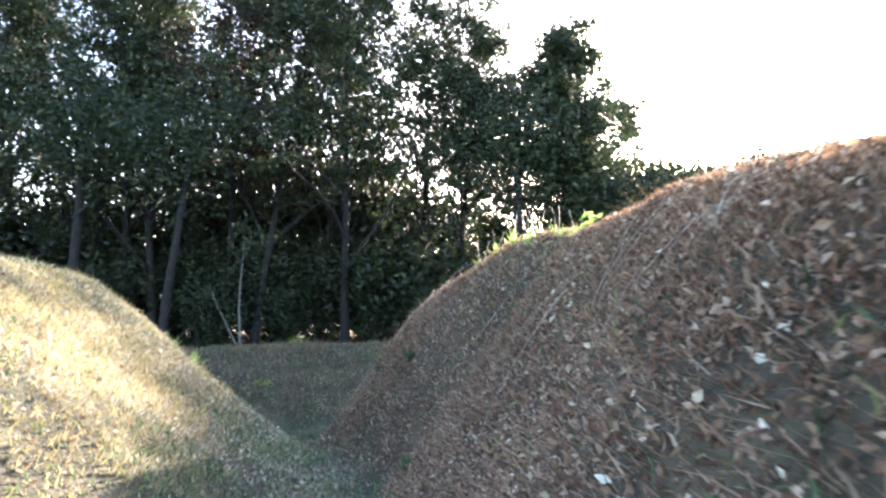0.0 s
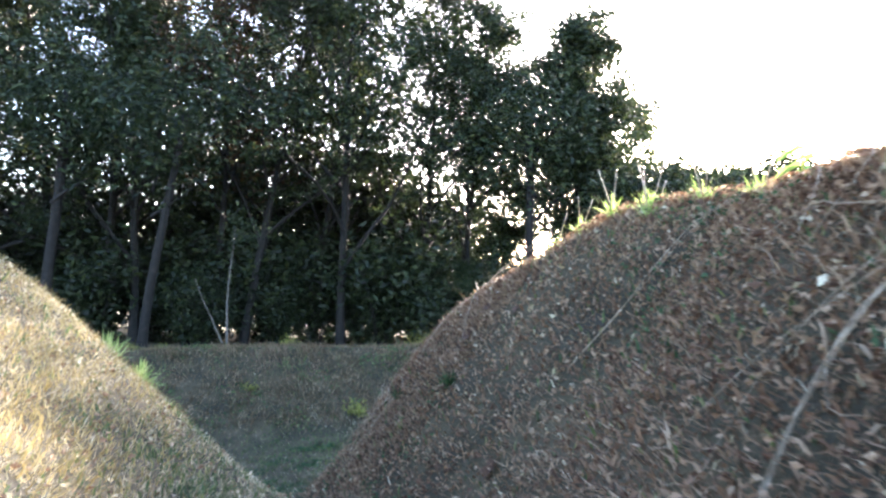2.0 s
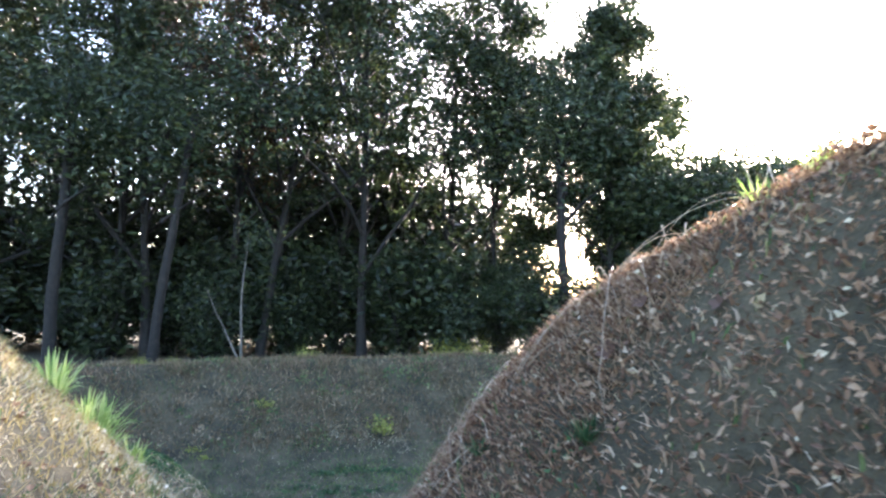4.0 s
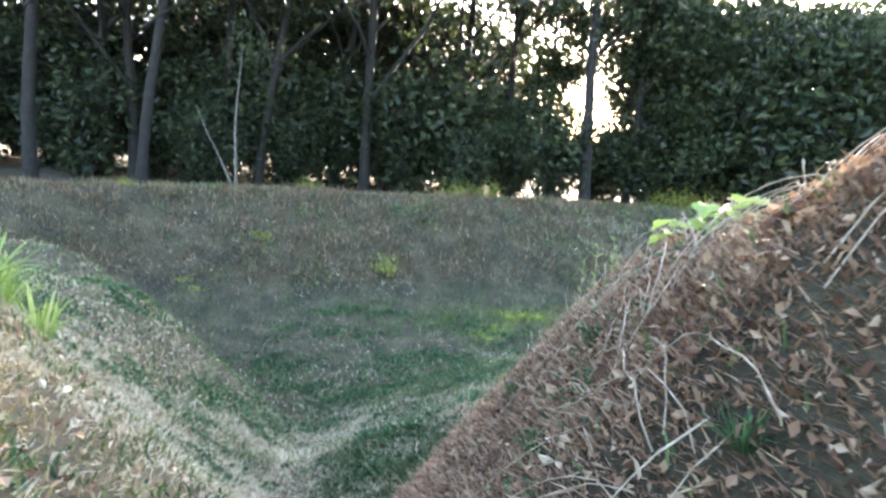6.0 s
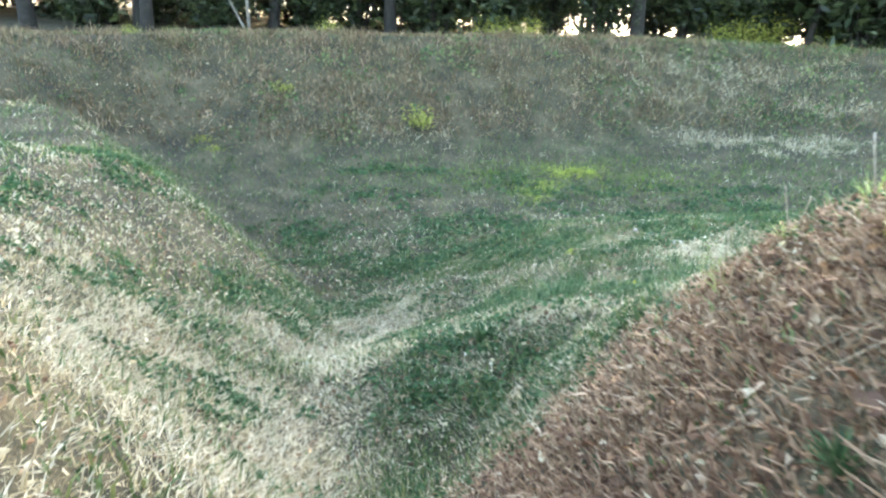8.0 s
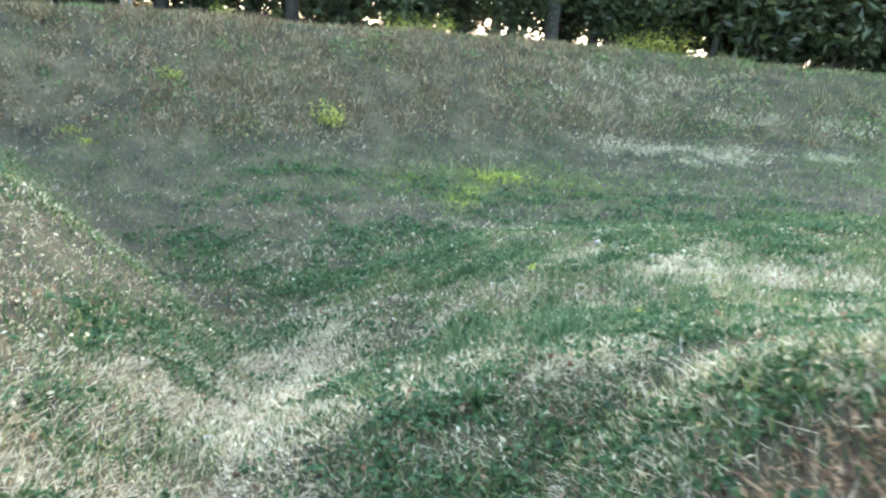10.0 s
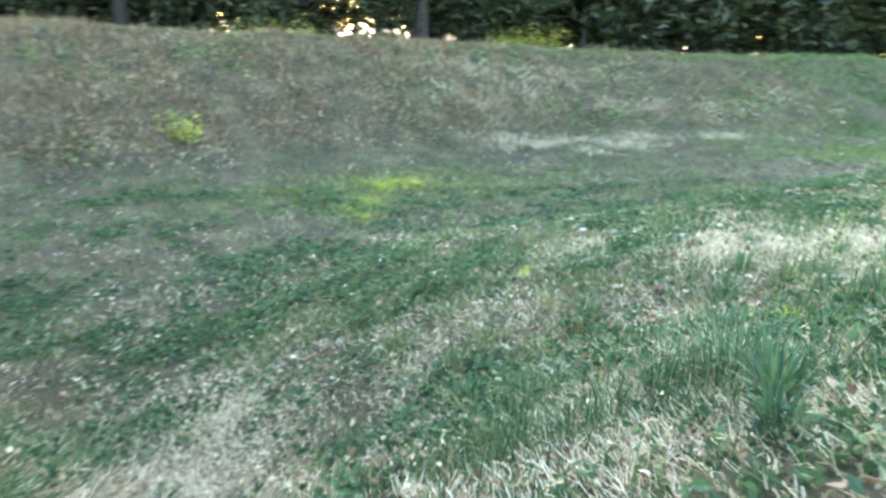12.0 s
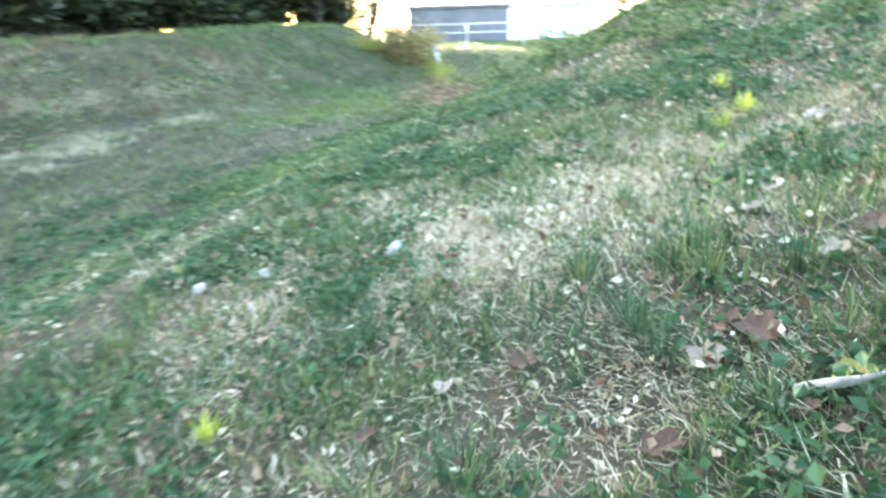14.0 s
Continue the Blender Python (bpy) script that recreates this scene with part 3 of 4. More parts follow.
leafy_clumps("weed_leaves", "withered brownish leaves hanging on weeds over the far bank", 4200, lambda x, y: on_far_bank(x, y) * (1 - 0.6 * ramp(x, 1, 6)) * ramp(vnoise(x, y, 0.9, 88), 0.4, 0.7), 12, 0.045, 0.07, M_WEED, 89, (-16.0, 9.0, 18.0, 34.0))
leafy_clumps("bank_leaves", "green leafy weeds in patches over the far bank", 4200, lambda x, y: on_far_bank(x, y) * (0.35 + 0.65 * ramp(x, -1, 5)) * ramp(vnoise(x, y, 0.9, 90), 0.45, 0.7), 14, 0.06, 0.07, M_GREEN, 91, (-16.0, 19.0, 18.0, 34.0))
leafy_clumps("pale_seedheads", "tiny pale seed heads dotted over the far bank", 500, lambda x, y: 0.5 * on_far_bank(x, y), 2, 0.04, 0.1, M_STRAW, 92, (-16.0, 14.0, 18.0, 34.0))
leafy_clumps("brushy_growth", "bushy green growth on the slope beside the shelf", 2600, lambda x, y: ramp(x, 3.5, 6.5) * ramp(vnoise(x, y, 1.1, 71), 0.3, 0.6), 26, 0.06, 0.12, M_GREEN, 72, (3.5, 15.0, 14.0, 22.5))


# ---- trees ----
def bent_line(rng, start, way, length, steps, wobble, rise=0.0):
    p, d = np.array(start, float), np.array(way, float)
    d /= np.linalg.norm(d)
    pts = [p.copy()]
    for _ in range(steps):
        d = d + rng.normal(size=3) * wobble + np.array([0, 0, rise])
        d /= np.linalg.norm(d)
        p = p + d * (length / steps)
        pts.append(p.copy())
    return pts


def build_tree(label, seed, height, spread, clear, limbs, leaves, leaf_size, trunk_r, leaf_mat, bark, upright=0.7, clump=0.55, group="woodland trees"):
    """A tree at the origin: tapered trunk with limbs and twigs, and a loose crown of leaves round the twigs."""
    rng = np.random.default_rng(seed)
    root = new("tree")
    tagged(root, label, "tree", group)
    tb = Tubes()
    trunk = bent_line(rng, (0, 0, -0.3), (rng.normal() * 0.04, rng.normal() * 0.04, 1), height * 0.86, 9, 0.05, 0.04)
    radii = [trunk_r * (1.25 if i == 0 else 1.0 - 0.85 * i / 9) for i in range(10)]
    tb.add(trunk, radii, 8)
    ends = []
    for k in range(limbs):
        f = clear + (1 - clear) * (k + rng.uniform(0, 0.9)) / limbs
        i = min(int(f * 9), 8)
        base = trunk[i] + (trunk[i + 1] - trunk[i]) * (f * 9 - i)
        a = k * 2.4 + rng.uniform(-0.5, 0.5)
        ln = spread * (1.05 - 0.6 * max(0, (f - clear) / (1 - clear))) * rng.uniform(0.75, 1.2)
        pts = bent_line(rng, base, (math.cos(a), math.sin(a), upright * rng.uniform(0.6, 1.4)), ln, 5, 0.14, 0.07)
        r0 = max(radii[i] * 0.55, 0.03)
        tb.add(pts, [r0 * (1 - 0.85 * j / 5) for j in range(6)], 5)
        for j in (2, 3, 4, 5):
            for _ in range(2):
                w = rng.uniform(0, 2 * math.pi)
                tw = bent_line(rng, pts[j], (math.cos(w), math.sin(w), rng.uniform(0.1, 0.9)), ln * rng.uniform(0.25, 0.5), 3, 0.2, 0.05)
                tb.add(tw, [r0 * 0.28, r0 * 0.2, r0 * 0.13, r0 * 0.07], 4)
                ends += [tw[1], tw[2], tw[3]]
    ends += trunk[-2:]
    part("trunk", tb.mesh("trunk", bark), root)
    ends = np.array(ends)
    weight = rng.uniform(0.1, 1.0, len(ends)) ** 2.4
    pick = rng.choice(len(ends), leaves, p=weight / weight.sum())
    c = ends[pick] + rng.normal(size=(leaves, 3)) * np.array([clump, clump, clump * 0.7])
    part("crown", leaf_mesh("crown", c, leaf_size, leaf_mat, rng, 0.55, 0.2), root)
    return root


def build_shrub(label, seed, height, spread, leaves, leaf_size, leaf_mat, bark, name="shrub", group="undergrowth", clump=0.3):
    rng = np.random.default_rng(seed)
    root = new(name)
    tagged(root, label, "shrub", group)
    tb = Tubes()
    ends = []
    for k in range(9):
        a = k * 2.4 + rng.uniform(-0.4, 0.4)
        out = rng.uniform(0.15, 0.9)
        pts = bent_line(rng, (0.12 * math.cos(a), 0.12 * math.sin(a), -0.1), (out * math.cos(a), out * math.sin(a), 1), height * rng.uniform(0.6, 1.05), 5, 0.16)
        pts = [np.array([p[0] * spread / height * 1.3, p[1] * spread / height * 1.3, p[2]]) for p in pts]
        tb.add(pts, [0.02 * height * (1 - 0.15 * j) * 0.5 for j in range(6)], 5)
        ends += pts[1:]
        for j in (2, 3, 4):
            w = rng.uniform(0, 2 * math.pi)
            tw = bent_line(rng, pts[j], (math.cos(w), math.sin(w), 0.4), spread * 0.45, 2, 0.2)
            tb.add(tw, [0.006 * height, 0.004 * height, 0.002 * height], 4)
            ends += tw[1:]
    part("branchwork", tb.mesh("branchwork", bark), root)
    ends = np.array(ends)
    c = ends[rng.integers(0, len(ends), leaves)] + rng.normal(size=(leaves, 3)) * clump
    c = c[c[:, 2] > 0.02]
    part("foliage", leaf_mesh("foliage", c, leaf_size, leaf_mat, rng, 0.5, 0.1), root)
    return root


def plant_all(model, spots):
    """Moves the model to the first spot and copies it to the others: x, y, turn, size."""
    for i, (x, y, turn, size) in enumerate(spots):
        m = pose(x, y, ground_z(x, y), 0, 0, turn) @ Matrix.Scale(size, 4)
        if i == 0:
            first = m
            continue
        c = copy_thing(model, m)
        c.scale = (size, size, size)
    x, y, turn, size = spots[0]
    model.matrix_basis = first


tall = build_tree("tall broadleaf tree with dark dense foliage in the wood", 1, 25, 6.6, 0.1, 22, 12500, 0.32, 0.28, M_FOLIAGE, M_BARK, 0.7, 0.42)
# Last two are added out of view behind the compact tree to block the sun.
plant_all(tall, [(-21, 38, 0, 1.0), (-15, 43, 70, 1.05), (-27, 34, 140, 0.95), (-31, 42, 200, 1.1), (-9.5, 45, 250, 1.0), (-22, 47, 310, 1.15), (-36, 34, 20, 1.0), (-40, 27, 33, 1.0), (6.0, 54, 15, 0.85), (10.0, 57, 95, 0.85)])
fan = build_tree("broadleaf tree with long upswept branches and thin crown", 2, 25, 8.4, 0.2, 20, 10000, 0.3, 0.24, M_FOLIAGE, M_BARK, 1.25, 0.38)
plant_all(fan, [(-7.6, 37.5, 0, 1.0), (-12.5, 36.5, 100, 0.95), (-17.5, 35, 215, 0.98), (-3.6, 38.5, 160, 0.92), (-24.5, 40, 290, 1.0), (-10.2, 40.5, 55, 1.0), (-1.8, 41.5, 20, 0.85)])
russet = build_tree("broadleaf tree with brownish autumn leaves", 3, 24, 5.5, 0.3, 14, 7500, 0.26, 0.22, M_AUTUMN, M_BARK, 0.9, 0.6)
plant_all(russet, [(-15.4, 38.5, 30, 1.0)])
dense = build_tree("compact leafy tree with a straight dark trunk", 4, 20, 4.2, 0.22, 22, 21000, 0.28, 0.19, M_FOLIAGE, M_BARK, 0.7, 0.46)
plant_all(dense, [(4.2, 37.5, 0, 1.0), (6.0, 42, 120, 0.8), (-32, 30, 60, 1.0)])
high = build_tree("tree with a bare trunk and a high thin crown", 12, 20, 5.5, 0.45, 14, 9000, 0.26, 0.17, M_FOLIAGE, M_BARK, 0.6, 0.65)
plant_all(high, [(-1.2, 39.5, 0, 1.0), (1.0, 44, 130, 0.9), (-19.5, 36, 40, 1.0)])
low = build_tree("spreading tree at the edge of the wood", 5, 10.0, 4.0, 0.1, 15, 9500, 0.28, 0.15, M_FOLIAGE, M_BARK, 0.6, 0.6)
# The small one at (6.0, 37.5) is a filler added to block the sun.
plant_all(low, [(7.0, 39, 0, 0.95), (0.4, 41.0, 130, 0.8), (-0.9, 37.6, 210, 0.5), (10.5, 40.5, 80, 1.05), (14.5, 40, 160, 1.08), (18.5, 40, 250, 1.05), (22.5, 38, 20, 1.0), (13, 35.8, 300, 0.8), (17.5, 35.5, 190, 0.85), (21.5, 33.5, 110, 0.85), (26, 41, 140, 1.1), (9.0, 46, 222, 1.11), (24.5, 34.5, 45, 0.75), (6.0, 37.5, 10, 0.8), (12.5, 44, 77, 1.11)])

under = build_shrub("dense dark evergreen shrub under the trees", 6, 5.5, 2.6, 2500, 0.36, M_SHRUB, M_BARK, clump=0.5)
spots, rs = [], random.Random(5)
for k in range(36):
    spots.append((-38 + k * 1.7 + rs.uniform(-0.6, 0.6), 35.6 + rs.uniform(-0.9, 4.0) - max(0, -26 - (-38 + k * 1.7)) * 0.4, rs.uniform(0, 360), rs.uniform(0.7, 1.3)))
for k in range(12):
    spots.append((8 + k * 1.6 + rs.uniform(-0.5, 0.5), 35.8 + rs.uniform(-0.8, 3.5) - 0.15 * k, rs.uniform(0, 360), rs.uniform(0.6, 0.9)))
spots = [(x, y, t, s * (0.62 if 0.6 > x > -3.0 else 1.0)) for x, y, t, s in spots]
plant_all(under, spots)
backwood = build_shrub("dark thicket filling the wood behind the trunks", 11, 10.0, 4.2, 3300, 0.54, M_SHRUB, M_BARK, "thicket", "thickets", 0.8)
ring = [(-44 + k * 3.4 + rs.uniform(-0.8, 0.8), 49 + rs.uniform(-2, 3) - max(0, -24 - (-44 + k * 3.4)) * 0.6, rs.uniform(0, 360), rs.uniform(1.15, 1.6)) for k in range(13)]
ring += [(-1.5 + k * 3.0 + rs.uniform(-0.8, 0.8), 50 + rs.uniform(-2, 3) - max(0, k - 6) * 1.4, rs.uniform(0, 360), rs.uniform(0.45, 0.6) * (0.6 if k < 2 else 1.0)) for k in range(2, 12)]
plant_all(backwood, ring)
# Yellow leaf colour imitates specks of sunlight at the feet of the trunks.
sun_speck = build_shrub("yellow-green shrub with sunlight put into its leaf colour by the trunks", 7, 1.6, 1.0, 1300, 0.12, M_GOLDLEAF, M_BARK, clump=0.25)
plant_all(sun_speck, [(-8.8, 32.6, 0, 0.6), (-3.1, 35.0, 60, 0.75), (-1.8, 35.2, 150, 0.7), (7.0, 36.6, 90, 0.95), (5.6, 36.8, 200, 0.8), (9.6, 36.8, 20, 0.7), (-15.0, 30.4, 10, 0.4), (-13.6, 30.6, 70, 0.35)])
thin = new("tree")
tagged(thin, "thin pale sapling forked low into two stems", "tree", "woodland trees")
tb, rng = Tubes(), np.random.default_rng(8)
tb.add(bent_line(rng, (0, 0, -0.2), (0.12, 0, 1), 6.5, 7, 0.04), [0.07, 0.065, 0.06, 0.05, 0.04, 0.03, 0.022, 0.012], 7)
tb.add(bent_line(rng, (0, 0, 0.1), (-0.5, 0, 1), 4.0, 6, 0.06, 0.03), [0.05, 0.045, 0.04, 0.034, 0.028, 0.02, 0.01], 6)
part("trunk", tb.mesh("trunk", M_PALEBARK), thin)
part("crown", leaf_mesh("crown", np.array([0.6, 0, 6.2]) + rng.normal(size=(350, 3)) * 0.7, 0.22, M_FOLIAGE, rng), thin)
plant_all(thin, [(-10.4, 29.6, 0, 0.8)])


def bare_trunk(label, x, y, height, r, lean, bark):
    root = new("tree")
    tagged(root, label, "tree", "woodland trees")
    t, g = Tubes(), np.random.default_rng(int(abs(x) * 10))
    t.add(bent_line(g, (0, 0, -0.2), (lean, 0, 1), height, 8, 0.03), [r * (1.2 if i == 0 else 1 - 0.05 * i) for i in range(9)], 9)
    for k in range(4):
        a = k * 1.9
        t.add(bent_line(g, (lean * height * 0.7, 0, height * (0.55 + 0.1 * k)), (math.cos(a), math.sin(a), 0.7), 2.2, 4, 0.12), [r * 0.4, r * 0.3, r * 0.22, r * 0.14, r * 0.05], 5)
    part("trunk", t.mesh("trunk", bark), root)
    part("crown", leaf_mesh("crown", np.array([lean * height, 0, height * 0.92]) + g.normal(size=(2600, 3)) * (1.5, 1.5, 1.4), 0.34, M_FOLIAGE, g), root)
    root.matrix_basis = pose(x, y, ground_z(x, y))
    return root


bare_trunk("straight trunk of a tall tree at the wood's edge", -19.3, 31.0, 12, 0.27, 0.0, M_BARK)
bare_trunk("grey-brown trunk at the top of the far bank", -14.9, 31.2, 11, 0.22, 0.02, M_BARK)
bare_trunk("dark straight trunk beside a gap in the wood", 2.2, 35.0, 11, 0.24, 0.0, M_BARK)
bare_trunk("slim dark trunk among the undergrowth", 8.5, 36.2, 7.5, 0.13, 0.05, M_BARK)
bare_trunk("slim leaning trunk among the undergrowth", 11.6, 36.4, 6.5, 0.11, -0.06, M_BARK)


# ---- fence and houses beyond the end of the ditch ----
def box(name, size, at, material, parent, label="", bevel=0.02):
    bm = bmesh.new()
    bmesh.ops.create_cube(bm, size=1.0)
    bmesh.ops.scale(bm, vec=size, verts=bm.verts)
    bmesh.ops.bevel(bm, geom=bm.edges[:], offset=min(bevel, min(size) * 0.3), segments=1, affect="EDGES")
    me = bpy.data.meshes.new(name)
    bm.to_mesh(me)
    bm.free()
    me.materials.append(material)
    ob = part(name, me, parent, label)
    ob.location = at
    return ob


fence = new("fence")
tagged(fence, "low galvanised pipe fence on the grass rise", "fence")
fence.matrix_basis = pose(25.3, 26.7, -2.05, 0, 0, -70)
for i in range(7):
    px = -3.9 + i * 2.4
    t = Tubes()
    t.add([(px, 0, -0.4), (px, 0, 0.5), (px, 0, 1.02)], [0.035, 0.035, 0.035], 8)
    part("post", t.mesh("post", M_RAIL), fence)
for h in (0.98, 0.62):
    t = Tubes()
    t.add([(-4.0, 0, h), (3, 0, h), (10.7, 0, h)], [0.028, 0.028, 0.028], 8)
    part("rail", t.mesh("rail", M_RAIL), fence)

shed = new("shed")
tagged(shed, "low dark grey clad shed with a flat roof behind the fence", "shed")
shed.matrix_basis = pose(28.6, 30.5, -2.3, 0, 0, -62)
box("wall", (4.9, 3.0, 2.0), (0, 1.5, 1.0), M_GREYWALL, shed)
for i in range(5):
    box("batten", (0.07, 0.05, 1.9), (-2.2 + i * 1.1, -0.03, 0.97), M_GREYWALL, shed)
box("roof", (5.1, 3.3, 0.16), (0, 1.5, 2.08), M_GREYWALL, shed, "flat dark roof")

house = new("house")
tagged(house, "long low white rendered building with grey panels", "house")
house.matrix_basis = pose(37.0, 30.0, -2.3, 0, 0, -70)
box("wall", (7.0, 6.0, 2.2), (-0.5, 3.0, 1.1), M_WHITEWALL, house)
for i in range(5):
    box("panel", (0.35 + 0.12 * (i % 2), 0.06, 1.5), (-3.4 + i * 1.35, -0.02, 1.0), M_RAIL, house, "pale grey wall panel")
box("roof", (7.5, 6.6, 0.16), (-0.5, 3.0, 2.28), M_RAIL, house, "flat pale grey roof edge")

# hedge and small things in the sunlit gap
hedge = build_shrub("sunlit brown and yellow-green bush at the ditch's end", 9, 1.5, 1.6, 3000, 0.13, M_HEDGE, M_BARK, "bush", "bushes at the gap", 0.25)
plant_all(hedge, [(19.8, 28.2, 0, 0.95), (20.9, 28.6, 90, 0.9)])
limebush = build_shrub("yellow-green leafy bush at the ditch's end", 10, 0.9, 0.9, 1600, 0.11, M_GOLDLEAF, M_BARK, "bush", "bushes at the gap", 0.2)
plant_all(limebush, [(19.4, 26.6, 0, 0.5), (19.2, 29.2, 120, 0.7), (20.6, 26.9, 40, 0.45), (18.6, 25.9, 200, 0.35), (21.6, 28.0, 150, 0.5)])
marker = new("marker_board")
tagged(marker, "small white tapered marker board beside the fence", "marker")
bm = bmesh.new()
vs = [bm.verts.new(p) for p in ((-0.2, 0, 0.9), (0.12, 0, 0.9), (0.28, 0, 0.0), (0.2, 0, 0.0))]
f = bm.faces.new(vs)
ex = bmesh.ops.extrude_face_region(bm, geom=[f])
bmesh.ops.translate(bm, vec=(0, 0.04, 0), verts=[e for e in ex["geom"] if isinstance(e, bmesh.types.BMVert)])
bmesh.ops.recalc_face_normals(bm, faces=bm.faces)
me = bpy.data.meshes.new("board")
bm.to_mesh(me)
bm.free()
me.materials.append(M_WHITEWALL)
part("board", me, marker)
marker.matrix_basis = pose(22.4, 28.4, ground_z(22.4, 28.4), 0, 0, -58)

stump = new("stump")
tagged(stump, "dark leaning broken tree stump on the rise", "stump")
t, g = Tubes(), np.random.default_rng(77)
t.add(bent_line(g, (0, 0, -0.2), (0.45, 0, 1), 1.6, 5, 0.05), [0.12, 0.13, 0.12, 0.15, 0.16, 0.09], 8)
part("trunk", t.mesh("trunk", M_BARK), stump)
stump.matrix_basis = pose(20.4, 30.3, ground_z(20.4, 30.3), 0, 0, -50)


# ---- small plants and litter ----
def strip_leaf(bm, root, way, length, width, up, droop=0.4, steps=4):
    """One long leaf: a tapering, drooping strip with a raised keel."""
    way, up = Vector(way).normalized(), Vector(up)
    side = way.cross(up).normalized()
    rows = []
    for i in range(steps + 1):
        f = i / steps
        w = width * (0.35 + 1.3 * f) * (1 - f) ** 0.6 if f < 1 else 0.0
        p = Vector(root) + way * (length * f) + up * (length * (0.35 * f - droop * f * f))
        if i == steps:
            rows.append([bm.verts.new(p)])
        else:
            rows.append([bm.verts.new(p - side * w), bm.verts.new(p - up * w * 0.35), bm.verts.new(p + side * w)])
    for a, b in zip(rows, rows[1:]):
        if len(b) == 3:
            bm.faces.new((a[0], a[1], b[1], b[0]))
            bm.faces.new((a[1], a[2], b[2], b[1]))
        else:
            bm.faces.new((a[0], a[1], b[0]))
            bm.faces.new((a[1], a[2], b[0]))


def finish(bm, name, material, parent=None, label=""):
    me = bpy.data.meshes.new(name)
    bm.to_mesh(me)
    bm.free()
    me.materials.append(material)
    if parent is None:
        return new(name, me)
    return part(name, me, parent, label)


def tuft_model(name, label, category, group, seed, blades, length, width, material, stalks=0, spread=0.25):
    """A clump of arching leaves round one root."""
    g = random.Random(seed)
    root = new(name)
    tagged(root, label, category, group)
    bm = bmesh.new()
    for _ in range(blades):
        a, out = g.uniform(0, 6.283), g.uniform(0.15, 1.0)
        r = g.uniform(0, spread) * length
        strip_leaf(bm, (r * math.cos(a), r * math.sin(a), -0.01), (out * math.cos(a + g.uniform(-0.5, 0.5)), out * math.sin(a), 1.1 - 0.5 * out), length * g.uniform(0.5, 1.15), width * g.uniform(0.6, 1.2), (0, 0, 1), g.uniform(0.2, 0.75), 3)
    tagged(finish(bm, "leaf_clump", material, root), kind="stuff")
    for k in range(stalks):
        t = Tubes()
        a = k * 2.1
        rng2 = np.random.default_rng(seed + k)
        t.add(bent_line(rng2, (0, 0, 0), (0.25 * math.cos(a), 0.25 * math.sin(a), 1), length * 1.8, 4, 0.06), [0.003, 0.003, 0.0025, 0.002, 0.004], 5)
        part("stalk", t.mesh("stalk", M_STEM), root)
    return root


tuft = tuft_model("grass_tuft", "dark green grass tuft growing from the turf", "grass tuft", "grass tufts", 61, 130, 0.15, 0.0026, M_FERN, 0, 0.45)
plant_all(tuft, [(0.39, 15.28, 0, 1.1), (0.55, 14.91, 50, 1.2), (0.34, 14.62, 100, 1.0), (0.03, 14.94, 150, 1.2), (0.29, 14.32, 10, 1.1), (0.04, 14.4, 80, 0.9), (-0.31, 14.41, 200, 0.9), (-0.24, 14.63, 20, 0.8), (0.79, 15.73, 80, 0.9), (1.43, 17.32, 260, 1.3), (-0.78, 13.85, 300, 1.6), (-0.64, 13.95, 33, 1.5), (-0.72, 13.7, 66, 1.4), (-0.92, 13.9, 120, 1.2), (0.45, 15.0, 140, 1.0), (0.15, 15.05, 12, 1.0), (2.4, 15.2, 99, 1.0), (1.05, 15.3, 190, 0.8), (-0.1, 15.9, 311, 1.0), (0.7, 16.6, 45, 1.0), (-0.5, 15.3, 70, 1.1), (-1.1, 14.6, 210, 1.0), (0.5, 17.4, 130, 1.1), (2.0, 16.6, 15, 1.2), (2.8, 17.4, 85, 1.3)])
small = tuft_model("grass_tuft", "small green grass clump standing above the turf", "grass tuft", "small clumps", 67, 48, 0.12, 0.003, M_GREEN, 0, 0.5)
g = random.Random(68)
plant_all(small, [(g.uniform(-1.6, 2.6), g.uniform(13.6, 17.6), g.uniform(0, 360), g.uniform(0.9, 1.6)) for _ in range(110)] + [(g.uniform(-3.4, -2.6), g.uniform(11.5, 15.0), g.uniform(0, 360), g.uniform(0.6, 1.0)) for _ in range(14)])
moss = tuft_model("grass_tuft", "yellow-green mossy grass tuft on the pale patch", "grass tuft", "yellow tufts", 62, 60, 0.1, 0.004, M_BRIGHT)
plant_all(moss, [(-0.57, 16.14, 0, 1.0), (2.75, 15.01, 140, 1.6), (2.4, 15.1, 20, 1.3), (-0.1, 14.35, 40, 0.9), (0.55, 17.6, 200, 0.8), (3.2, 15.2, 100, 1.4)])
# Sun flecks imitated by clumps of brighter grass, as the wood blocks the sun.
sun_fleck = tuft_model("grass_tuft", "yellow-green grass clump with a sun fleck put into its bright colour", "grass tuft", "bright clumps", 63, 170, 0.14, 0.006, M_BRIGHT, 0, 3.2)
plant_all(sun_fleck, [(-0.4, 24.5, 0, 1.3), (-0.1, 24.75, 80, 1.1), (0.3, 24.65, 30, 1.2), (-1.15, 22.9, 40, 0.9), (-0.8, 23.4, 160, 1.0), (-0.95, 22.6, 200, 0.8), (-8.5, 23.1, 10, 0.8), (-8.9, 23.3, 300, 0.9), (16.6, 25.3, 20, 1.0), (17.3, 25.6, 110, 1.1)])
weed = tuft_model("fern", "low leafy green fern growing beside the pale patch", "fern", "ferns", 64, 80, 0.17, 0.009, M_FERN)
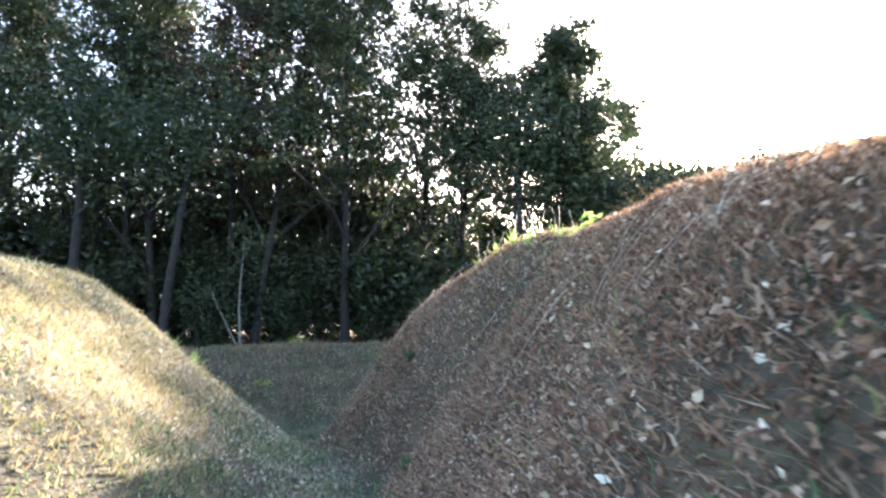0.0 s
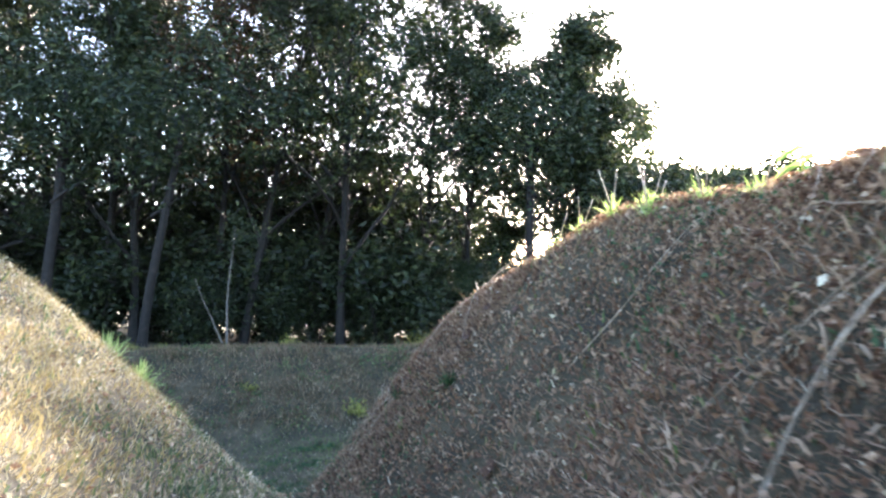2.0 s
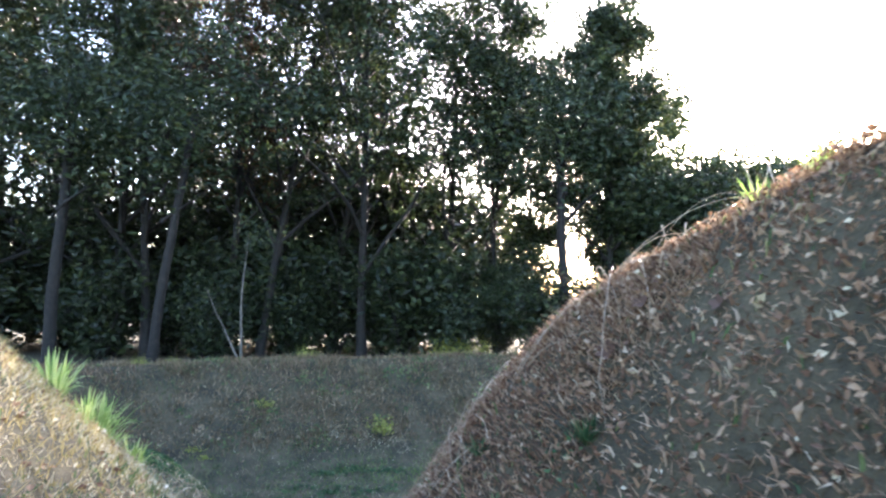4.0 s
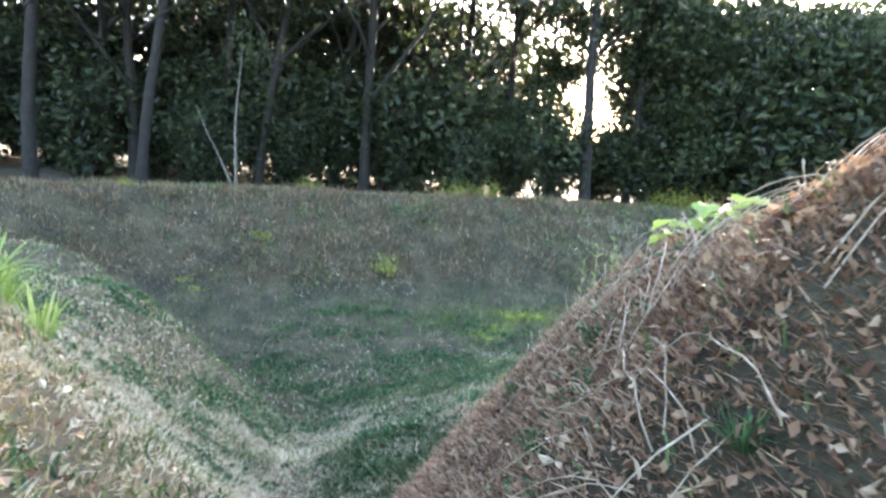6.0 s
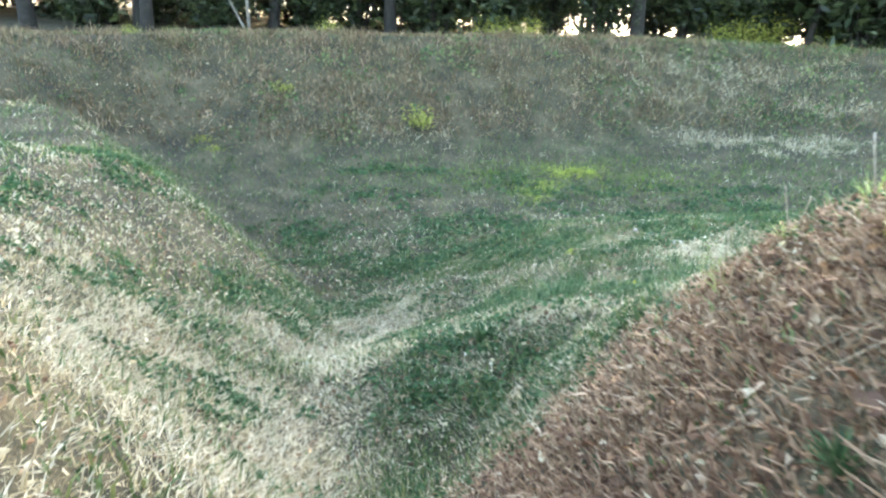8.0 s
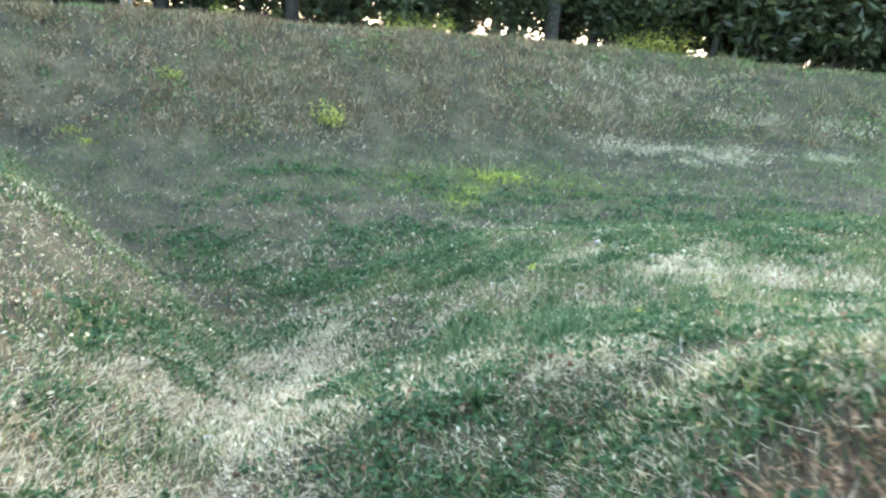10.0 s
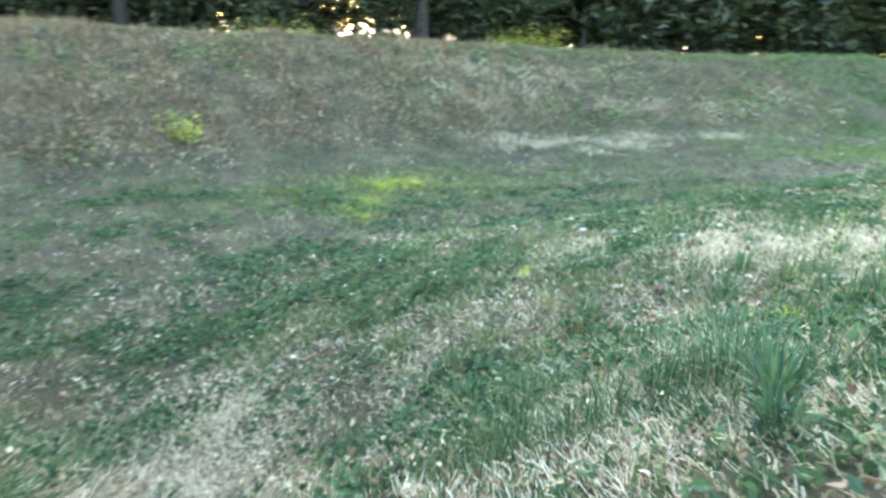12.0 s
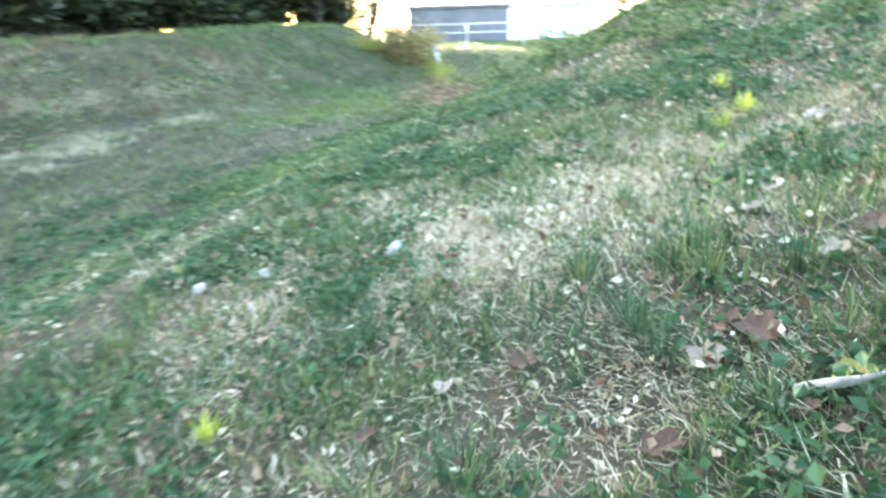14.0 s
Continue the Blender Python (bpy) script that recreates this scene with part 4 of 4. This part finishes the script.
plant_all(weed, [(-1.28, 14.9, 0, 1.0), (-0.82, 13.56, 60, 1.0), (-0.95, 13.4, 130, 0.8), (-1.3, 12.9, 220, 0.9), (-0.13, 8.76, 10, 0.6), (-0.47, 9.33, 100, 0.5), (-0.52, 9.93, 200, 0.5), (-0.29, 9.64, 260, 0.5), (-2.1, 13.15, 150, 0.5), (0.3, 8.2, 20, 0.7), (0.5, 6.6, 300, 0.8)])
cane = tuft_model("bamboo_grass", "sunlit clump of lance-leaved bamboo grass on the bank's nose", "bamboo grass", "bamboo grass", 65, 60, 0.22, 0.009, M_LIGHTLEAF)
plant_all(cane, [(-3.05, 10.3, 0, 1.6), (-3.3, 10.1, 120, 1.5), (-2.9, 10.5, 200, 1.3), (-3.5, 10.4, 60, 1.6), (-3.2, 10.6, 10, 1.4), (-2.6, 9.5, 90, 1.0), (-2.75, 9.8, 30, 1.1), (-3.1, 9.9, 70, 1.2), (-4.3, 6.4, 20, 0.9), (-3.9, 7.2, 80, 0.7)])
crest = tuft_model("grass_tuft", "pale green grass fringing the bank's crest", "grass tuft", "crest tufts", 66, 40, 0.13, 0.004, M_LIGHTLEAF, 2)
plant_all(crest, [(-0.06, 11.0, 0, 0.9), (-0.32, 11.45, 70, 0.8), (-0.23, 11.1, 160, 0.8), (0.05, 11.1, 220, 0.9), (-0.4, 11.1, 20, 0.7), (0.3, 10.3, 120, 0.9), (0.45, 10.0, 200, 1.0), (0.6, 9.6, 40, 0.8), (0.85, 9.0, 300, 0.8), (1.0, 8.4, 10, 1.2), (1.32, 8.0, 80, 1.3), (1.54, 7.9, 30, 1.2), (1.15, 8.2, 260, 1.1), (1.7, 7.4, 150, 1.2), (1.8, 6.9, 200, 1.0), (1.2, 8.6, 20, 1.2), (1.45, 7.6, 110, 1.2), (0.8, 8.9, 170, 1.1), (1.6, 8.2, 230, 1.3)])


def lobed_leaf(bm, root, turn, tilt, size):
    """A broad leaf with five pointed lobes, slightly cupped, on a short stalk."""
    turn_m = Matrix.Rotation(turn, 4, "Z") @ Matrix.Rotation(tilt, 4, "Y")
    ring, count = [], 30
    for i in range(count):
        a = 2 * math.pi * i / count
        r = size * (0.42 + 0.16 * abs(math.cos(2.5 * a)) - 0.2 * math.exp(-((abs(a - math.pi) / 0.35) ** 2)))
        x, y = r * math.cos(a) + 0.35 * size, r * math.sin(a)
        ring.append(bm.verts.new(Vector(root) + turn_m @ Vector((x, y, 0.35 * abs(y) - 0.5 * x * x / size))))
    hub = bm.verts.new(Vector(root) + turn_m @ Vector((0.1 * size, 0, 0)))
    for i in range(count):
        bm.faces.new((ring[i], ring[(i + 1) % count], hub))


def leafy_plant(seed):
    """A low weed with broad lobed leaves."""
    g = random.Random(seed)
    root = new("broadleaf_plant")
    tagged(root, "light green weed with broad lobed leaves on the bank's crest", "weed", "broad-leaved weeds")
    t = Tubes()
    t.add(bent_line(np.random.default_rng(seed), (0, 0, -0.02), (0.1, 0, 1), 0.17, 4, 0.08), [0.004, 0.004, 0.0035, 0.003, 0.002], 6)
    part("stalk", t.mesh("stalk", M_LIGHTLEAF), root)
    for k in range(5):
        bm = bmesh.new()
        a, z = k * 2.2 + g.uniform(-0.3, 0.3), 0.05 + 0.025 * k
        lobed_leaf(bm, (0.01 * math.cos(a), 0.01 * math.sin(a), z), a, g.uniform(-0.5, 0.2), g.uniform(0.08, 0.125))
        finish(bm, "leaf", M_LIGHTLEAF, root)
    return root


plant_all(leafy_plant(71), [(0.03, 10.21, 0, 0.75), (0.13, 10.1, 100, 0.8), (0.24, 10.04, 300, 0.8), (1.89, 6.69, 40, 0.9)])


def tall_weed():
    root = new("tall_weed")
    tagged(root, "upright pale weed stalk with small yellow-green leaves", "weed", "tall weeds")
    rng2 = np.random.default_rng(72)
    t = Tubes()
    pts = bent_line(rng2, (0, 0, -0.02), (0.05, 0.03, 1), 0.42, 6, 0.05)
    t.add(pts, [0.004, 0.004, 0.0035, 0.003, 0.003, 0.0025, 0.0015], 6)
    part("stalk", t.mesh("stalk", M_STEM), root)
    for i, p in enumerate(pts[1:]):
        for k in range(3):
            a = i * 1.3 + k * 2.1
            bm = bmesh.new()
            strip_leaf(bm, p, (math.cos(a), math.sin(a), 0.6), 0.065, 0.008, (0, 0, 1), 0.3, 3)
            finish(bm, "leaf", M_LIGHTLEAF, root)
    return root


plant_all(tall_weed(), [(-0.11, 10.64, 0, 0.62), (-0.22, 10.41, 100, 0.6), (-0.27, 10.47, 200, 0.6), (-0.02, 11.04, 50, 0.6), (0.6, 14.92, 90, 0.8), (-1.2, 24.0, 0, 1.2), (-0.3, 24.9, 0, 1.2)])

sapling = build_shrub("small yellow-green sapling on the far bank", 73, 0.7, 0.45, 220, 0.11, M_GOLDLEAF, M_BARK, "sapling", "saplings", 0.1)
plant_all(sapling, [(-4.22, 25.75, 0, 1.0), (-7.7, 25.4, 60, 0.5)])
ivy = build_shrub("leafy green bramble at the foot of the rise", 74, 0.4, 0.6, 700, 0.08, M_GREEN, M_BARK, "bramble", "brambles", 0.14)
plant_all(ivy, [(9.2, 19.6, 0, 1.0), (7.4, 18.4, 80, 0.9), (11.0, 20.8, 160, 1.2), (8.2, 20.8, 220, 0.8), (6.0, 17.2, 300, 0.8), (12.6, 22.4, 30, 1.1), (10.2, 18.6, 100, 1.0), (13.2, 20.6, 10, 1.3), (5.4, 16.0, 140, 0.7), (7.2, 16.6, 250, 1.0)])
rusty = build_shrub("withered rusty bramble at the foot of the rise", 75, 0.5, 0.6, 500, 0.07, M_BROWN, M_STEM, "bramble", "brambles", 0.15)
plant_all(rusty, [(8.6, 20.2, 0, 1.0), (10.6, 22.0, 100, 1.2), (12.0, 21.4, 200, 1.0), (7.6, 19.6, 300, 0.7), (13.8, 23.6, 60, 1.1)])


def lay(ob, x, y, turn, lift=0.0, size=1.0):
    """Lays a flat thing on the slope of the ground."""
    e = 0.05
    n = Vector((ground_z(x - e, y) - ground_z(x + e, y), ground_z(x, y - e) - ground_z(x, y + e), 2 * e)).normalized()
    ahead = Vector((math.cos(radians(turn)), math.sin(radians(turn)), 0))
    ahead = (ahead - n * ahead.dot(n)).normalized()
    m = Matrix((ahead, n.cross(ahead), n)).transposed().to_4x4() @ Matrix.Scale(size, 4)
    m.translation = (x, y, ground_z(x, y) + lift)
    ob.matrix_basis = m
    return ob


def dead_leaf(name, label, category, group, material, lobes, seed):
    """A broad curled leaf with lobes, a fold along its rib, and a stalk."""
    g = random.Random(seed)
    bm = bmesh.new()
    ring = []
    n = 22
    for i in range(n):
        a = 2 * math.pi * i / n
        r = 0.055 * (1 + 0.22 * math.cos(lobes * a) + g.uniform(-0.06, 0.06)) * (1.0 - 0.25 * math.cos(a))
        x, y = r * math.cos(a) * 1.25, r * math.sin(a)
        ring.append(bm.verts.new((x, y, 0.35 * abs(y) + 0.9 * max(0, x - 0.02) ** 1.2 + g.uniform(0, 0.006))))
    mid = [bm.verts.new((0, 0, 0.0))]
    for i in range(n):
        bm.faces.new((ring[i], ring[(i + 1) % n], mid[0]))
    ex = bmesh.ops.extrude_face_region(bm, geom=bm.faces[:])
    bmesh.ops.translate(bm, vec=(0, 0, 0.0012), verts=[e for e in ex["geom"] if isinstance(e, bmesh.types.BMVert)])
    bmesh.ops.recalc_face_normals(bm, faces=bm.faces)
    ob = finish(bm, name, material)
    return tagged(ob, label, category, group)


def scatter_leaf(model, spots):
    for i, (x, y, turn, size) in enumerate(spots):
        ob = model if i == 0 else copy_thing(model, Matrix())
        lay(ob, x, y, turn, 0.03, size)


g = random.Random(81)
spots = [(0.05, 14.7, 30, 0.85), (-0.1, 15.3, 200, 0.7), (-0.58, 16.81, 80, 0.9), (-0.37, 14.86, 120, 0.7), (0.45, 14.45, 10, 0.8), (-0.28, 14.42, 300, 0.7), (0.1, 14.78, 250, 0.6), (-0.25, 9.58, 40, 0.55), (0.05, 9.2, 140, 0.6), (-0.6, 9.54, 220, 0.55), (0.4, 8.4, 90, 0.7), (0.6, 7.2, 10, 0.8)]
spots += [(g.uniform(-1.6, 2.2), g.uniform(13.0, 17.5), g.uniform(0, 360), g.uniform(0.25, 0.45)) for _ in range(14)]
spots += [(g.uniform(-0.5, 1.0), g.uniform(7.0, 11.0), g.uniform(0, 360), g.uniform(0.4, 0.65)) for _ in range(12)]
scatter_leaf(dead_leaf("dead_leaf", "curled reddish-brown dead leaf lying on the grass", "dead leaf", "dead leaves", M_DEADLEAF, 5, 82), spots)
spots = [(-0.05, 14.82, 60, 0.75), (-0.25, 15.49, 200, 0.45), (0.75, 14.8, 100, 0.55), (0.35, 14.55, 10, 0.6), (-2.6, 13.6, 30, 0.7)]
spots += [(g.uniform(-3.0, 2.2), g.uniform(12.0, 18.0), g.uniform(0, 360), g.uniform(0.25, 0.45)) for _ in range(14)]
scatter_leaf(dead_leaf("dead_leaf", "bleached pale dead leaf lying on the grass", "dead leaf", "pale dead leaves", M_PALELEAF, 3, 83), spots)
scatter_leaf(dead_leaf("dead_leaf", "fresh yellow fallen leaf lying on the straw", "fallen leaf", "yellow leaves", M_GOLDLEAF, 3, 84), [(-0.17, 14.5, 20, 0.7), (0.9, 16.9, 100, 0.5)])


def stone(seed):
    g2 = np.random.default_rng(seed)
    bm = bmesh.new()
    bmesh.ops.create_icosphere(bm, subdivisions=2, radius=0.045)
    for v in bm.verts:
        v.co = Vector((v.co.x * 1.5, v.co.y, v.co.z * 0.7)) * (1 + 0.25 * noise.noise(v.co * 25 + Vector((seed, 0, 0))))
    for f2 in bm.faces:
        f2.smooth = True
    return tagged(finish(bm, "stone", M_STONE), "small pale stone half sunk in the grass", "stone", "stones")


for k, (x, y, s) in enumerate([(0.61, 16.2, 1.1), (0.3, 17.16, 0.8), (0.43, 16.84, 0.8), (2.13, 14.64, 1.0), (1.99, 14.85, 0.6), (0.95, 16.4, 0.5), (-2.7, 13.2, 0.6)]):
    lay(stone(91 + k), x, y, 40 * k, 0.02, s)

stick = Tubes()
stick.add(bent_line(np.random.default_rng(95), (-0.13, 0, 0.02), (1, 0.1, 0.02), 0.22, 5, 0.06), [0.007, 0.014, 0.015, 0.012, 0.009, 0.004], 8)
lay(tagged(new("stick", stick.mesh("stick", M_STONE)), "bleached white broken stick lying on the straw", "stick"), -0.24, 14.5, -108, 0.015, 0.9)


def dry_stem(seed, x, y, length, turn, arch):
    """One long dead stem, arching and bending over the thatch."""
    g2 = np.random.default_rng(seed)
    bend, pts, px, py = g2.normal() * 1.1, [], x, y
    for i in range(11):
        f = i / 10
        pts.append((px, py, ground_z(px, py) + 0.03 + arch * 4 * f * (1 - f)))
        w = turn + bend * f + g2.normal() * 0.12
        px, py = px + math.cos(w) * length / 10, py + math.sin(w) * length / 10
    t = Tubes()
    r = g2.uniform(0.0015, 0.003)
    t.add(pts, [r * (1 - 0.06 * i) for i in range(11)], 5)
    return tagged(new("dry_stem", t.mesh("dry_stem", M_STEM)), "long thin dead stem arching over brown thatch", "stem", "dry stems on the bank")


g = random.Random(96)
for k in range(22):
    y = g.uniform(3.5, 10.4) if k % 3 == 0 else g.uniform(8.4, 10.0)
    x = float(np.interp(y, [3.5, 7.0, 9.0, 10.4], [1.5, 0.9, 0.0, -0.2])) + g.uniform(-0.4, 0.6)
    lead = g.uniform(-0.9, 2.6)
    for j in range(g.randint(2, 6)):
        dry_stem(200 + 10 * k + j, x + g.uniform(-0.07, 0.07), y + g.uniform(-0.07, 0.07), g.uniform(0.25, 0.85), lead + g.uniform(-1.1, 1.1), g.uniform(0.02, 0.13))
